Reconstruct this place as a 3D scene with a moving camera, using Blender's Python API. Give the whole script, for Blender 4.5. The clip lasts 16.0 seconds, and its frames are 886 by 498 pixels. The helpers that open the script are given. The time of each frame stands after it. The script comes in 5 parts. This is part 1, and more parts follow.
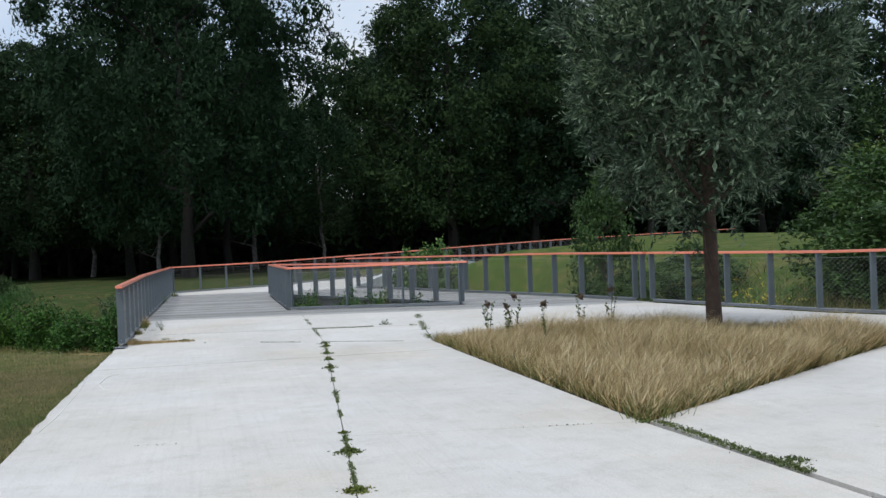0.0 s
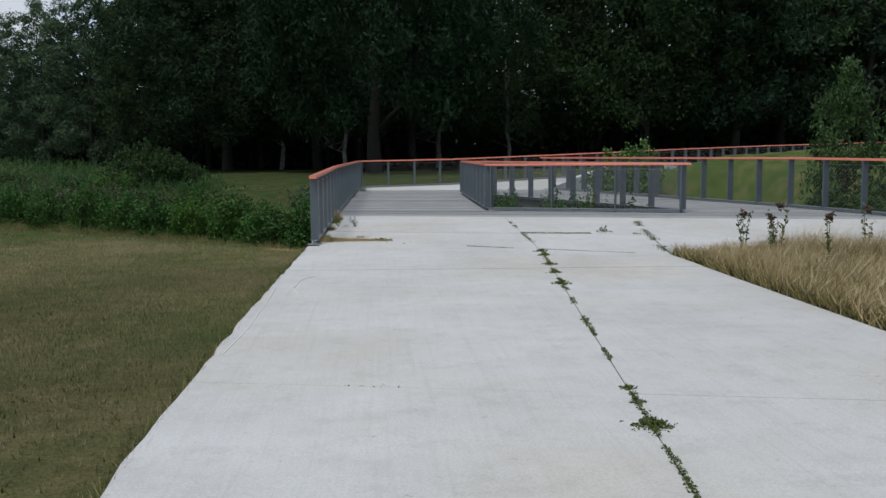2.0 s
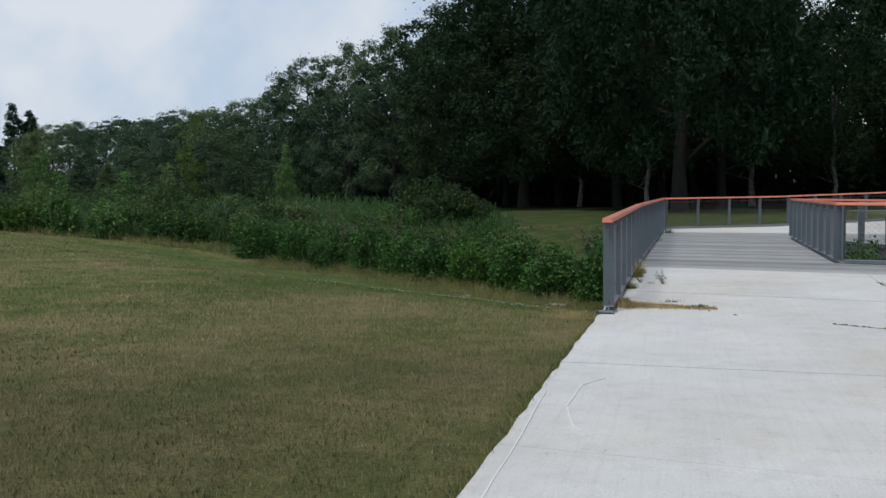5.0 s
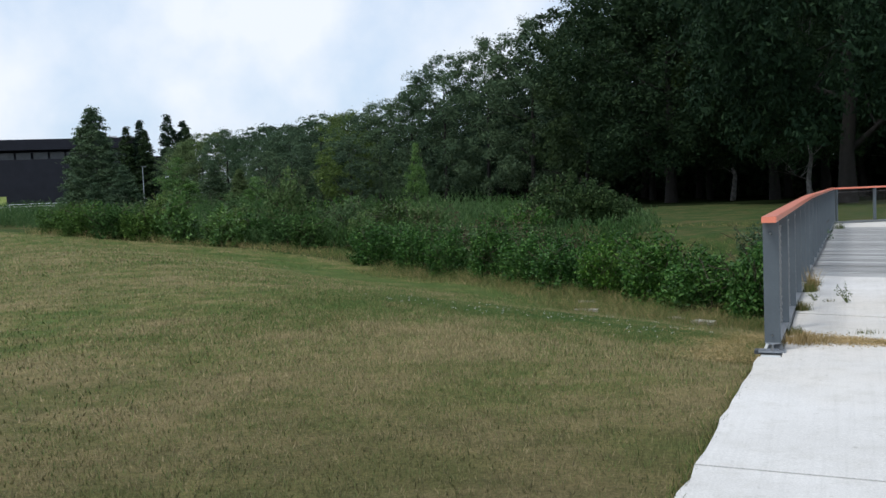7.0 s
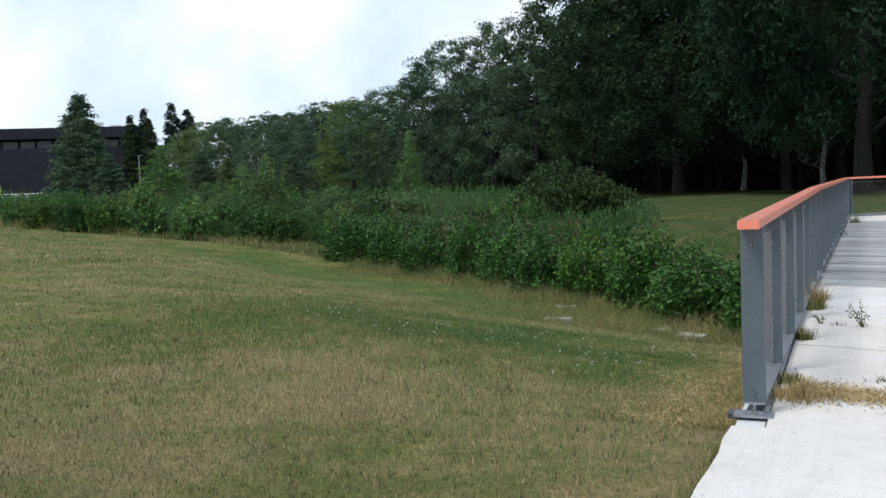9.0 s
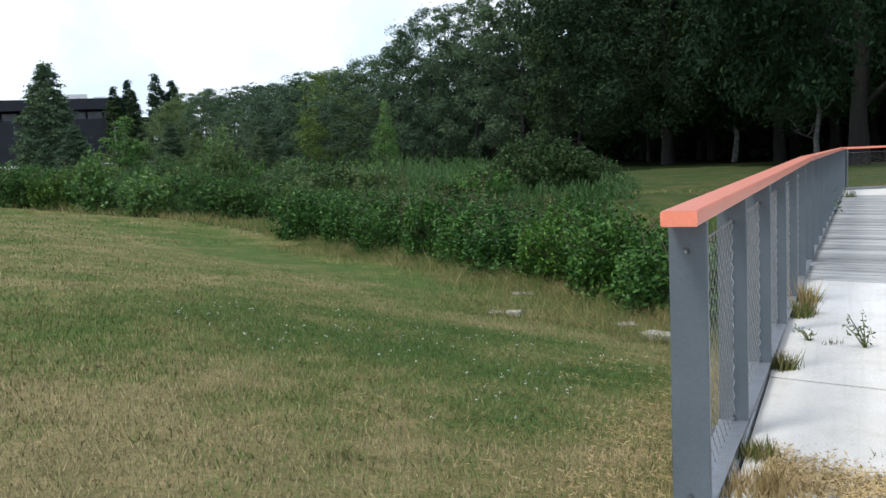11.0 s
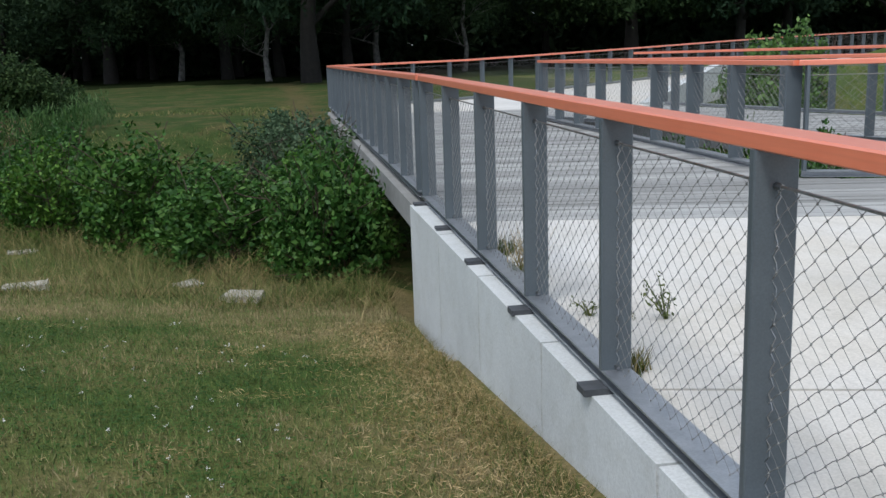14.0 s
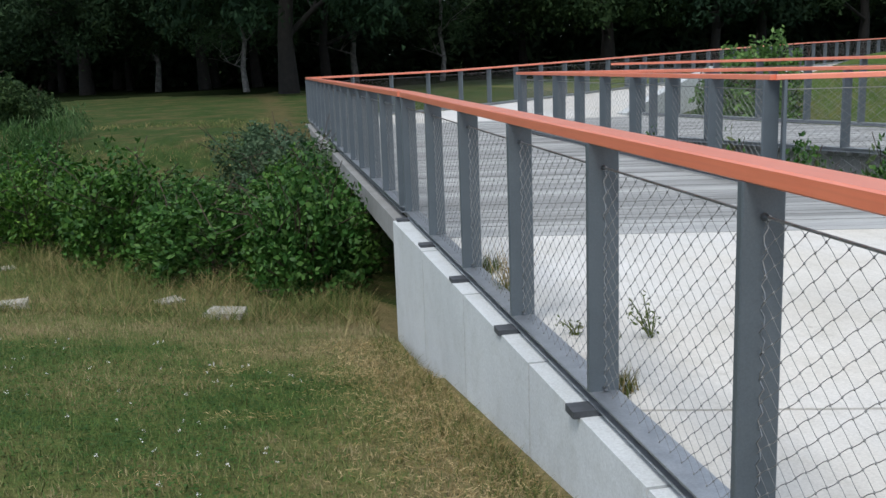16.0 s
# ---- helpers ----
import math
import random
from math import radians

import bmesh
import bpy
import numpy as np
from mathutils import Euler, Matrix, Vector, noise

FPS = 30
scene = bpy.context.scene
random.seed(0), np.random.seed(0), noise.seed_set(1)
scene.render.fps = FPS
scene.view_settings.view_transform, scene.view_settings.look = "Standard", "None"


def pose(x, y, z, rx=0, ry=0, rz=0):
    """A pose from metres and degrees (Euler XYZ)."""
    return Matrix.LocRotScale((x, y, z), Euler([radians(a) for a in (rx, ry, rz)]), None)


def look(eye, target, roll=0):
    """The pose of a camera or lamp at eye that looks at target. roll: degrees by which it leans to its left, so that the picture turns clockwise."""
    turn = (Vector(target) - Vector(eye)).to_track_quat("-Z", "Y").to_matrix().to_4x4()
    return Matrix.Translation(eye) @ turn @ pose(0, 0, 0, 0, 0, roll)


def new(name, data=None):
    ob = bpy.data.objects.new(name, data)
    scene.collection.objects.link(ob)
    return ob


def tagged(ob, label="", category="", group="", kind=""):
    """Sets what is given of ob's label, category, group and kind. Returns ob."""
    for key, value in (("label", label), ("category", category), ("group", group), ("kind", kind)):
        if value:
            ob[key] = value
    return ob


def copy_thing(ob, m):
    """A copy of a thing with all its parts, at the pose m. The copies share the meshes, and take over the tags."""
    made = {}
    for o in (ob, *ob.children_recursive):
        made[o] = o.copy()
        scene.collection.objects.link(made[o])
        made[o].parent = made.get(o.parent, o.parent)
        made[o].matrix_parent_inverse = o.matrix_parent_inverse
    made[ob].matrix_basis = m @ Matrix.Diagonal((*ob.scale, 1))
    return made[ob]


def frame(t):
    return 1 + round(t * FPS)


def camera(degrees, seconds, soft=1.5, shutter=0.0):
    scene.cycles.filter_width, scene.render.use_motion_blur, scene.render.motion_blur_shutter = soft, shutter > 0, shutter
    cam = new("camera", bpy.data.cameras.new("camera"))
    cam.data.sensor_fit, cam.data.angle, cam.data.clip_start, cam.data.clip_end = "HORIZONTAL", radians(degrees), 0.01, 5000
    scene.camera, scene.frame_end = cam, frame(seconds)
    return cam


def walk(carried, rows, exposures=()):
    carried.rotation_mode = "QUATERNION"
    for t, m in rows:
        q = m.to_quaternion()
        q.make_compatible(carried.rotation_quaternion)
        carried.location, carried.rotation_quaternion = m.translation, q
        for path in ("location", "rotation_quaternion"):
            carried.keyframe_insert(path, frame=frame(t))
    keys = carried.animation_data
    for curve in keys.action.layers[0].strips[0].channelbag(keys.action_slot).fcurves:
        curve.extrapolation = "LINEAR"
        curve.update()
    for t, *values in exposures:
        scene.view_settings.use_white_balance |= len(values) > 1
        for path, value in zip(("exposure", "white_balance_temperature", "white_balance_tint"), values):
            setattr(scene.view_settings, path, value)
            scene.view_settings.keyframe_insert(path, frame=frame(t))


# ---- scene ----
cam = camera(49.0, 16.0)
PATH = [
    (0, (0.599, 1.783, 0.954), (1.131, 3.855, 0.927), -2.3),
    (0.5, (0.506, 2.242, 0.943), (0.878, 4.347, 0.858), -2.1),
    (1, (0.424, 2.939, 0.875), (0.700, 5.057, 0.734), -1.6),
    (1.5, (0.364, 3.543, 0.837), (0.582, 5.661, 0.638), -1.1),
    (2, (0.296, 4.121, 0.816), (0.443, 6.242, 0.585), -0.6),
    (2.5, (0.247, 4.667, 0.813), (0.316, 6.795, 0.587), -0.1),
    (3, (0.213, 5.172, 0.801), (0.178, 7.302, 0.593), -0.2),
    (3.5, (0.179, 5.759, 0.784), (0.046, 7.884, 0.572), -0.1),
    (4, (0.137, 6.496, 0.771), (-0.110, 8.614, 0.589), -0.2),
    (4.5, (0.135, 7.275, 0.760), (-0.234, 9.377, 0.601), -0.4),
    (5, (0.104, 8.005, 0.754), (-0.395, 10.082, 0.611), -0.7),
    (5.2, (0.075, 8.287, 0.752), (-0.471, 10.351, 0.612), -0.7),
    (7.3, (-0.143, 11.443, 0.675), (-0.959, 13.417, 0.538), -2.4),
    (7.5, (-0.136, 11.678, 0.674), (-0.952, 13.651, 0.537), -2.4),
    (8, (-0.112, 12.230, 0.679), (-0.935, 14.201, 0.534), -2.4),
    (8.5, (-0.120, 12.840, 0.667), (-0.947, 14.808, 0.515), -2.3),
    (9, (-0.125, 13.550, 0.644), (-0.960, 15.515, 0.485), -2.3),
    (11.5, (-0.203, 16.339, 0.566), (-1.003, 18.288, 0.326), -2.3),
    (12, (-0.438, 16.884, 0.570), (-1.006, 18.908, 0.307), -2.3),
    (12.4, (-0.681, 17.253, 0.577), (-0.972, 19.330, 0.282), -2.05),
    (12.5, (-0.741, 17.305, 0.577), (-0.969, 19.390, 0.279), -1.97),
    (13, (-1.178, 17.555, 0.563), (-0.994, 19.663, 0.245), -0.7),
    (13.5, (-1.502, 17.766, 0.545), (-1.113, 19.842, 0.198), -0.7),
    (14, (-1.809, 17.816, 0.583), (-1.450, 19.878, 0.144), -1.9),
    (14.5, (-2.019, 17.805, 0.609), (-1.770, 19.865, 0.086), -4.0),
    (15, (-2.079, 17.757, 0.640), (-1.958, 19.823, 0.095), -5.3),
    (15.5, (-2.074, 17.783, 0.647), (-1.906, 19.857, 0.148), -3.8),
    (16, (-1.846, 17.810, 0.647), (-1.439, 19.869, 0.224), -2.1),
]
EXPOSURE = [(t, stops, 6250, 10) for t, stops in ((0, -0.05), (2, -0.42), (3.5, -0.62), (5, -0.28), (7.5, 0.13), (9, 0.28), (11.5, 0.52), (13, 0.42), (14, 0.12), (15, 0.1), (16, 0.2))]
walk(cam, [(t, look(eye, target, roll)) for t, eye, target, roll in PATH], EXPOSURE)

# ---- light ----
SUN_EL, SUN_AZ = 58.0, 215.0  # height above the horizon, compass bearing from +y clockwise
sun = new("sun", bpy.data.lights.new("sun", "SUN"))
sun.data.energy, sun.data.angle, sun.data.color = 2.0, radians(16), (1.0, 0.97, 0.93)
_az = radians(SUN_AZ)
_to = Vector((math.sin(_az) * math.cos(radians(SUN_EL)), math.cos(_az) * math.cos(radians(SUN_EL)), math.sin(radians(SUN_EL))))
sun.matrix_world = look(_to * 200, (0, 0, 0))

world = bpy.data.worlds.new("sky")
scene.world = world
world.use_nodes = True
wn, wl = world.node_tree.nodes, world.node_tree.links
wn.clear()
w_out, w_bg, w_sky = wn.new("ShaderNodeOutputWorld"), wn.new("ShaderNodeBackground"), wn.new("ShaderNodeTexSky")
w_sky.sky_type, w_sky.sun_disc = "NISHITA", False
w_sky.sun_elevation, w_sky.sun_rotation = radians(SUN_EL), radians(SUN_AZ)
w_noise, w_ramp, w_mix = wn.new("ShaderNodeTexNoise"), wn.new("ShaderNodeValToRGB"), wn.new("ShaderNodeMixRGB")
w_noise.inputs["Scale"].default_value, w_noise.inputs["Detail"].default_value = 5.5, 7.0
w_noise.inputs["Roughness"].default_value = 0.5
w_ramp.color_ramp.elements[0].position, w_ramp.color_ramp.elements[1].position = 0.42, 0.62
w_ramp.color_ramp.elements[0].color = (0.08, 0.08, 0.08, 1)
w_ramp.color_ramp.elements[1].color = (0.95, 0.95, 0.95, 1)
w_mix.inputs["Color2"].default_value = (8.3, 8.6, 9.0, 1)
w_haze = wn.new("ShaderNodeMixRGB")
w_haze.inputs["Fac"].default_value = 0.72
w_haze.inputs["Color2"].default_value = (6.3, 7.6, 9.3, 1)
wl.new(w_sky.outputs["Color"], w_haze.inputs["Color1"])
wl.new(w_noise.outputs["Fac"], w_ramp.inputs["Fac"])
wl.new(w_ramp.outputs["Color"], w_mix.inputs["Fac"])
wl.new(w_haze.outputs["Color"], w_mix.inputs["Color1"])
wl.new(w_mix.outputs["Color"], w_bg.inputs["Color"])
w_bg.inputs["Strength"].default_value = 0.105
wl.new(w_bg.outputs["Background"], w_out.inputs["Surface"])

# ---- materials ----


def base_material(name, rough=0.8, metal=0.0):
    m = bpy.data.materials.new(name)
    m.use_nodes = True
    n, l = m.node_tree.nodes, m.node_tree.links
    b = n["Principled BSDF"]
    b.inputs["Roughness"].default_value, b.inputs["Metallic"].default_value = rough, metal
    return m, n, l, b


def noise_node(n, l, vec, scale, detail=6.0, rough=0.6):
    t = n.new("ShaderNodeTexNoise")
    t.inputs["Scale"].default_value, t.inputs["Detail"].default_value, t.inputs["Roughness"].default_value = scale, detail, rough
    l.new(vec, t.inputs["Vector"])
    return t.outputs["Fac"]


def ramp_node(n, l, fac, stops):
    r = n.new("ShaderNodeValToRGB")
    e = r.color_ramp.elements
    while len(e) < len(stops):
        e.new(0.5)
    for i, (p, c) in enumerate(stops):
        e[i].position, e[i].color = p, (*c, 1) if len(c) == 3 else c
    l.new(fac, r.inputs["Fac"])
    return r.outputs["Color"]


def mix_node(n, l, fac, a, b, how="MIX"):
    m = n.new("ShaderNodeMixRGB")
    m.blend_type = how
    for sock, v in (("Fac", fac), ("Color1", a), ("Color2", b)):
        if isinstance(v, (int, float)):
            m.inputs[sock].default_value = v
        elif isinstance(v, tuple):
            m.inputs[sock].default_value = (*v, 1)
        else:
            l.new(v, m.inputs[sock])
    return m.outputs["Color"]


def bump_node(n, l, b, height, strength, distance):
    u = n.new("ShaderNodeBump")
    u.inputs["Strength"].default_value, u.inputs["Distance"].default_value = strength, distance
    l.new(height, u.inputs["Height"])
    l.new(u.outputs["Normal"], b.inputs["Normal"])


def coords(n, kind="Object"):
    return n.new("ShaderNodeTexCoord").outputs[kind]


def world_coords(n):
    return n.new("ShaderNodeNewGeometry").outputs["Position"]


def stretched(n, l, vec, sx, sy, sz, turn=0.0):
    m = n.new("ShaderNodeMapping")
    m.inputs["Scale"].default_value = (sx, sy, sz)
    m.inputs["Rotation"].default_value = (0, 0, radians(turn))
    l.new(vec, m.inputs["Vector"])
    return m.outputs["Vector"]


def plain(name, c1, c2, scale=8.0, rough=0.7, bump=0.2, dist=0.004, metal=0.0, fine=60.0, space="world"):
    m, n, l, b = base_material(name, rough, metal)
    v = world_coords(n) if space == "world" else coords(n)
    col = ramp_node(n, l, noise_node(n, l, v, scale), [(0.3, c1), (0.7, c2)])
    col = mix_node(n, l, 0.22, col, ramp_node(n, l, noise_node(n, l, v, fine, 4), [(0.3, (0.25, 0.25, 0.25)), (0.7, (0.75, 0.75, 0.75))]), "OVERLAY")
    l.new(col, b.inputs["Base Color"])
    if bump:
        bump_node(n, l, b, noise_node(n, l, v, fine, 4), bump, dist)
    return m


def foliage(name, dark, mid, light, gloss=0.5, through_light=0.25, shine=0.3):
    m, n, l, b = base_material(name, gloss)
    g = n.new("ShaderNodeNewGeometry")
    col = ramp_node(n, l, g.outputs["Random Per Island"], [(0.0, dark), (0.55, mid), (1.0, light)])
    info = n.new("ShaderNodeObjectInfo")
    tint = ramp_node(n, l, info.outputs["Random"], [(0.0, (0.70, 0.80, 0.78)), (0.35, (0.95, 0.98, 1.1)), (0.65, (1.0, 1.0, 0.95)), (1.0, (1.3, 1.2, 0.86))])
    col = mix_node(n, l, 1.0, col, tint, "MULTIPLY")
    patch = ramp_node(n, l, noise_node(n, l, coords(n), 0.9, 3), [(0.3, (0.7, 0.75, 0.75)), (0.7, (1.2, 1.15, 1.0))])
    col = mix_node(n, l, 1.0, col, patch, "MULTIPLY")
    l.new(col, b.inputs["Base Color"])
    b.inputs["Specular IOR Level"].default_value = shine
    tr, mx = n.new("ShaderNodeBsdfTranslucent"), n.new("ShaderNodeMixShader")
    l.new(col, tr.inputs["Color"])
    mx.inputs["Fac"].default_value = through_light
    l.new(b.outputs["BSDF"], mx.inputs[1])
    l.new(tr.outputs["BSDF"], mx.inputs[2])
    l.new(mx.outputs["Shader"], n["Material Output"].inputs["Surface"])
    return m


def concrete_material(name, c1, c2, brushed=True):
    m, n, l, b = base_material(name, 0.82)
    v = world_coords(n)
    col = ramp_node(n, l, noise_node(n, l, v, 0.8, 8, 0.65), [(0.3, c1), (0.7, c2)])
    spots = ramp_node(n, l, noise_node(n, l, v, 4.5, 6, 0.7), [(0.35, (0.80, 0.79, 0.75)), (0.5, (1.0, 1.0, 1.0)), (0.75, (1.04, 1.04, 1.04))])
    col = mix_node(n, l, 0.4, col, spots, "MULTIPLY")
    grain = ramp_node(n, l, noise_node(n, l, v, 90, 3), [(0.3, (0.86, 0.86, 0.86)), (0.7, (1.08, 1.08, 1.08))])
    col = mix_node(n, l, 1.0, col, grain, "MULTIPLY")
    height = noise_node(n, l, v, 40, 6, 0.7)
    if brushed:
        lines = noise_node(n, l, stretched(n, l, v, 34, 0.8, 1, -28), 1.0, 4, 0.6)
        streak = ramp_node(n, l, lines, [(0.3, (0.80, 0.80, 0.79)), (0.48, (1.0, 1.0, 1.0)), (0.62, (1.04, 1.04, 1.04))])
        warm = ramp_node(n, l, noise_node(n, l, v, 0.35, 4, 0.6), [(0.42, (1.0, 1.0, 1.0)), (0.68, (0.95, 0.90, 0.82))])
        col = mix_node(n, l, 0.8, col, warm, "MULTIPLY")
        col = mix_node(n, l, 0.26, col, streak, "MULTIPLY")
        pits = ramp_node(n, l, noise_node(n, l, v, 14, 3, 0.5), [(0.24, (0.62, 0.6, 0.56)), (0.31, (1, 1, 1))])
        col = mix_node(n, l, 0.6, col, pits, "MULTIPLY")
        height = lines
    l.new(col, b.inputs["Base Color"])
    bump_node(n, l, b, height, 0.25, 0.004)
    return m


def dried(n, l, fac, amount):
    """Shifts a noise towards straw where the ground is parched and towards green where it is lush."""
    a = n.new("ShaderNodeAttribute")
    a.attribute_name = "lush"
    m, k = n.new("ShaderNodeMath"), n.new("ShaderNodeMath")
    m.operation = k.operation = "MULTIPLY_ADD"
    l.new(a.outputs["Fac"], m.inputs[0])
    m.inputs[1].default_value, m.inputs[2].default_value = -amount, amount * 0.5
    l.new(fac, k.inputs[0])
    k.inputs[1].default_value = 1.0
    l.new(m.outputs["Value"], k.inputs[2])
    return k.outputs["Value"]


def trodden(n, l, col):
    """Browner, thinner grass where the lawn is worn."""
    a = n.new("ShaderNodeAttribute")
    a.attribute_name = "worn"
    m = n.new("ShaderNodeMath")
    m.operation = "MULTIPLY"
    l.new(a.outputs["Fac"], m.inputs[0])
    m.inputs[1].default_value = 0.62
    return mix_node(n, l, m.outputs["Value"], col, (0.098, 0.084, 0.040))


def lawn_material(name, low=(0.072, 0.112, 0.028), mid_c=(0.140, 0.142, 0.052), high=(0.215, 0.180, 0.090)):
    m, n, l, b = base_material(name, 0.95)
    b.inputs["Specular IOR Level"].default_value = 0.1
    v = world_coords(n)
    big = ramp_node(n, l, dried(n, l, noise_node(n, l, v, 0.9, 9, 0.76), 0.34), [(0.36, low), (0.5, mid_c), (0.65, high)])
    big = trodden(n, l, big)
    mid = ramp_node(n, l, noise_node(n, l, v, 3.2, 6, 0.7), [(0.3, (0.6, 0.66, 0.6)), (0.7, (1.3, 1.22, 1.25))])
    col = mix_node(n, l, 0.9, big, mid, "MULTIPLY")
    fine = noise_node(n, l, v, 38, 5, 0.75)
    col = mix_node(n, l, 0.9, col, ramp_node(n, l, fine, [(0.3, (0.45, 0.48, 0.42)), (0.7, (1.5, 1.45, 1.4))]), "MULTIPLY")
    l.new(col, b.inputs["Base Color"])
    bump_node(n, l, b, fine, 0.8, 0.03)
    return m


def blade_material(name, stops, patch_scale=0.33, parch=0.0):
    """Grass blades: green or straw by patches of ground, each blade a little different."""
    m, n, l, b = base_material(name, 0.7)
    b.inputs["Specular IOR Level"].default_value = 0.15
    g = n.new("ShaderNodeNewGeometry")
    patch = noise_node(n, l, g.outputs["Position"], patch_scale, 8, 0.74)
    add = n.new("ShaderNodeMath")
    add.operation = "MULTIPLY_ADD"
    l.new(g.outputs["Random Per Island"], add.inputs[0])
    add.inputs[1].default_value = 0.52
    l.new(patch, add.inputs[2])
    shift = n.new("ShaderNodeMath")
    shift.operation = "SUBTRACT"
    l.new(add.outputs["Value"], shift.inputs[0])
    shift.inputs[1].default_value = 0.26
    tone = shift.outputs["Value"]
    col = ramp_node(n, l, dried(n, l, tone, parch) if parch else tone, stops)
    if parch:
        col = trodden(n, l, col)
    col = mix_node(n, l, 0.7, col, ramp_node(n, l, noise_node(n, l, g.outputs["Position"], 6.0, 5, 0.7), [(0.32, (0.62, 0.64, 0.6)), (0.68, (1.3, 1.27, 1.25))]), "MULTIPLY")
    l.new(col, b.inputs["Base Color"])
    return m


M_CONCRETE = concrete_material("pale_concrete", (0.545, 0.528, 0.497), (0.66, 0.643, 0.616))
M_WALL = concrete_material("cast_concrete", (0.50, 0.52, 0.52), (0.62, 0.64, 0.64), False)
M_LAWN = lawn_material("mown_lawn")
# moister, greener grass, its colour also darkened for the shade of the trees
M_MEADOW = lawn_material("lush_shaded_meadow", (0.028, 0.054, 0.013), (0.042, 0.070, 0.019), (0.10, 0.088, 0.038))
M_BLADE = blade_material("lawn_blades", [(0.39, (0.076, 0.134, 0.033)), (0.575, (0.165, 0.176, 0.062)), (0.77, (0.315, 0.258, 0.142))], 0.9, 0.34)
M_STRAW = blade_material("dry_grass", [(0.3, (0.22, 0.165, 0.060)), (0.46, (0.38, 0.275, 0.125)), (0.7, (0.55, 0.42, 0.23))], 0.8)
M_SEEDGRASS = blade_material("pale_seed_grass", [(0.3, (0.36, 0.29, 0.14)), (0.5, (0.52, 0.43, 0.25)), (0.7, (0.68, 0.58, 0.38))], 1.2)
M_ROUGHGRASS = blade_material("rough_grass", [(0.3, (0.058, 0.098, 0.02)), (0.53, (0.138, 0.145, 0.046)), (0.74, (0.30, 0.235, 0.11))], 0.7)
M_WEED = foliage("weed_green", (0.055, 0.080, 0.022), (0.100, 0.135, 0.038), (0.17, 0.19, 0.07))
M_HEDGE = foliage("shrub_leaf", (0.018, 0.060, 0.010), (0.045, 0.124, 0.021), (0.112, 0.212, 0.050), 0.5, 0.15, 0.2)
M_BRAMBLE = foliage("bramble_leaf", (0.018, 0.042, 0.018), (0.032, 0.066, 0.027), (0.062, 0.104, 0.045), 0.7, 0.2, 0.2)
M_TALL = foliage("tall_herb", (0.062, 0.113, 0.041), (0.109, 0.183, 0.067), (0.189, 0.253, 0.119), 0.7, 0.25, 0.15)
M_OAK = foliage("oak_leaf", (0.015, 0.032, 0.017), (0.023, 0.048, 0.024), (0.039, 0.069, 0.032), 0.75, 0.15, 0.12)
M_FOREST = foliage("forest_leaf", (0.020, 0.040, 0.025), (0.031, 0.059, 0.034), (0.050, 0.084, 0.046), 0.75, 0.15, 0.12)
# grey-green willow leaves, with distance haze lightened into the colour
M_SOFT = foliage("hazed_willow_leaf", (0.057, 0.095, 0.053), (0.086, 0.137, 0.073), (0.134, 0.190, 0.107), 0.7, 0.2, 0.15)
M_BIRCH = foliage("birch_leaf", (0.036, 0.065, 0.029), (0.050, 0.092, 0.039), (0.074, 0.122, 0.052), 0.75, 0.18, 0.12)
M_ALDER = foliage("alder_leaf", (0.027, 0.060, 0.015), (0.055, 0.105, 0.028), (0.104, 0.174, 0.046), 0.5, 0.2)
M_CLOVERLEAF = foliage("clover_leaf", (0.050, 0.105, 0.024), (0.075, 0.142, 0.034), (0.11, 0.18, 0.05), 0.6, 0.4, 0.15)
M_WILLOW = foliage("willow_leaf", (0.018, 0.038, 0.025), (0.042, 0.078, 0.050), (0.205, 0.285, 0.22), 0.42, 0.08)
M_BROOM = foliage("broom_green", (0.033, 0.076, 0.019), (0.055, 0.117, 0.029), (0.093, 0.166, 0.048), 0.7, 0.2, 0.15)
M_YOUNG = foliage("young_leaf", (0.058, 0.131, 0.031), (0.111, 0.210, 0.049), (0.195, 0.319, 0.084), 0.5)
M_YELLOW = foliage("yellow_green_leaf", (0.049, 0.096, 0.022), (0.088, 0.147, 0.034), (0.146, 0.214, 0.062), 0.55)
M_BARK = plain("dark_bark", (0.009, 0.008, 0.007), (0.020, 0.017, 0.014), 6, 0.9, 0.8, 0.02, fine=25, space="object")
M_BROWNBARK = plain("brown_bark", (0.034, 0.022, 0.015), (0.070, 0.046, 0.031), 9, 0.9, 0.8, 0.01, fine=40, space="object")
M_WHITEBARK = plain("birch_bark", (0.04, 0.036, 0.032), (0.30, 0.29, 0.27), 4, 0.8, 0.4, 0.01, fine=15, space="object")
M_STEEL = plain("grey_painted_steel", (0.084, 0.102, 0.116), (0.100, 0.120, 0.135), 5, 0.42, 0.06, 0.001, fine=160)
M_GALV = plain("galvanised_steel", (0.30, 0.32, 0.35), (0.40, 0.42, 0.45), 14, 0.38, 0.06, 0.001, 0.7, fine=120)
M_WIRE = plain("steel_wire", (0.20, 0.20, 0.195), (0.30, 0.30, 0.29), 20, 0.5, 0.0, metal=0.5)
M_PLATE = plain("dark_rubber_plate", (0.045, 0.050, 0.058), (0.07, 0.075, 0.082), 20, 0.6, 0.1, 0.001)
M_STAINLESS = plain("stainless_bolt", (0.32, 0.32, 0.32), (0.42, 0.42, 0.42), 30, 0.3, 0.0, metal=1.0)
# ground below the wood, coloured near black for the shade of the trees
M_SHADED_FLOOR = plain("shaded_forest_floor", (0.010, 0.016, 0.007), (0.022, 0.030, 0.012), 1.2, 0.95, 0.6, 0.03, fine=12)
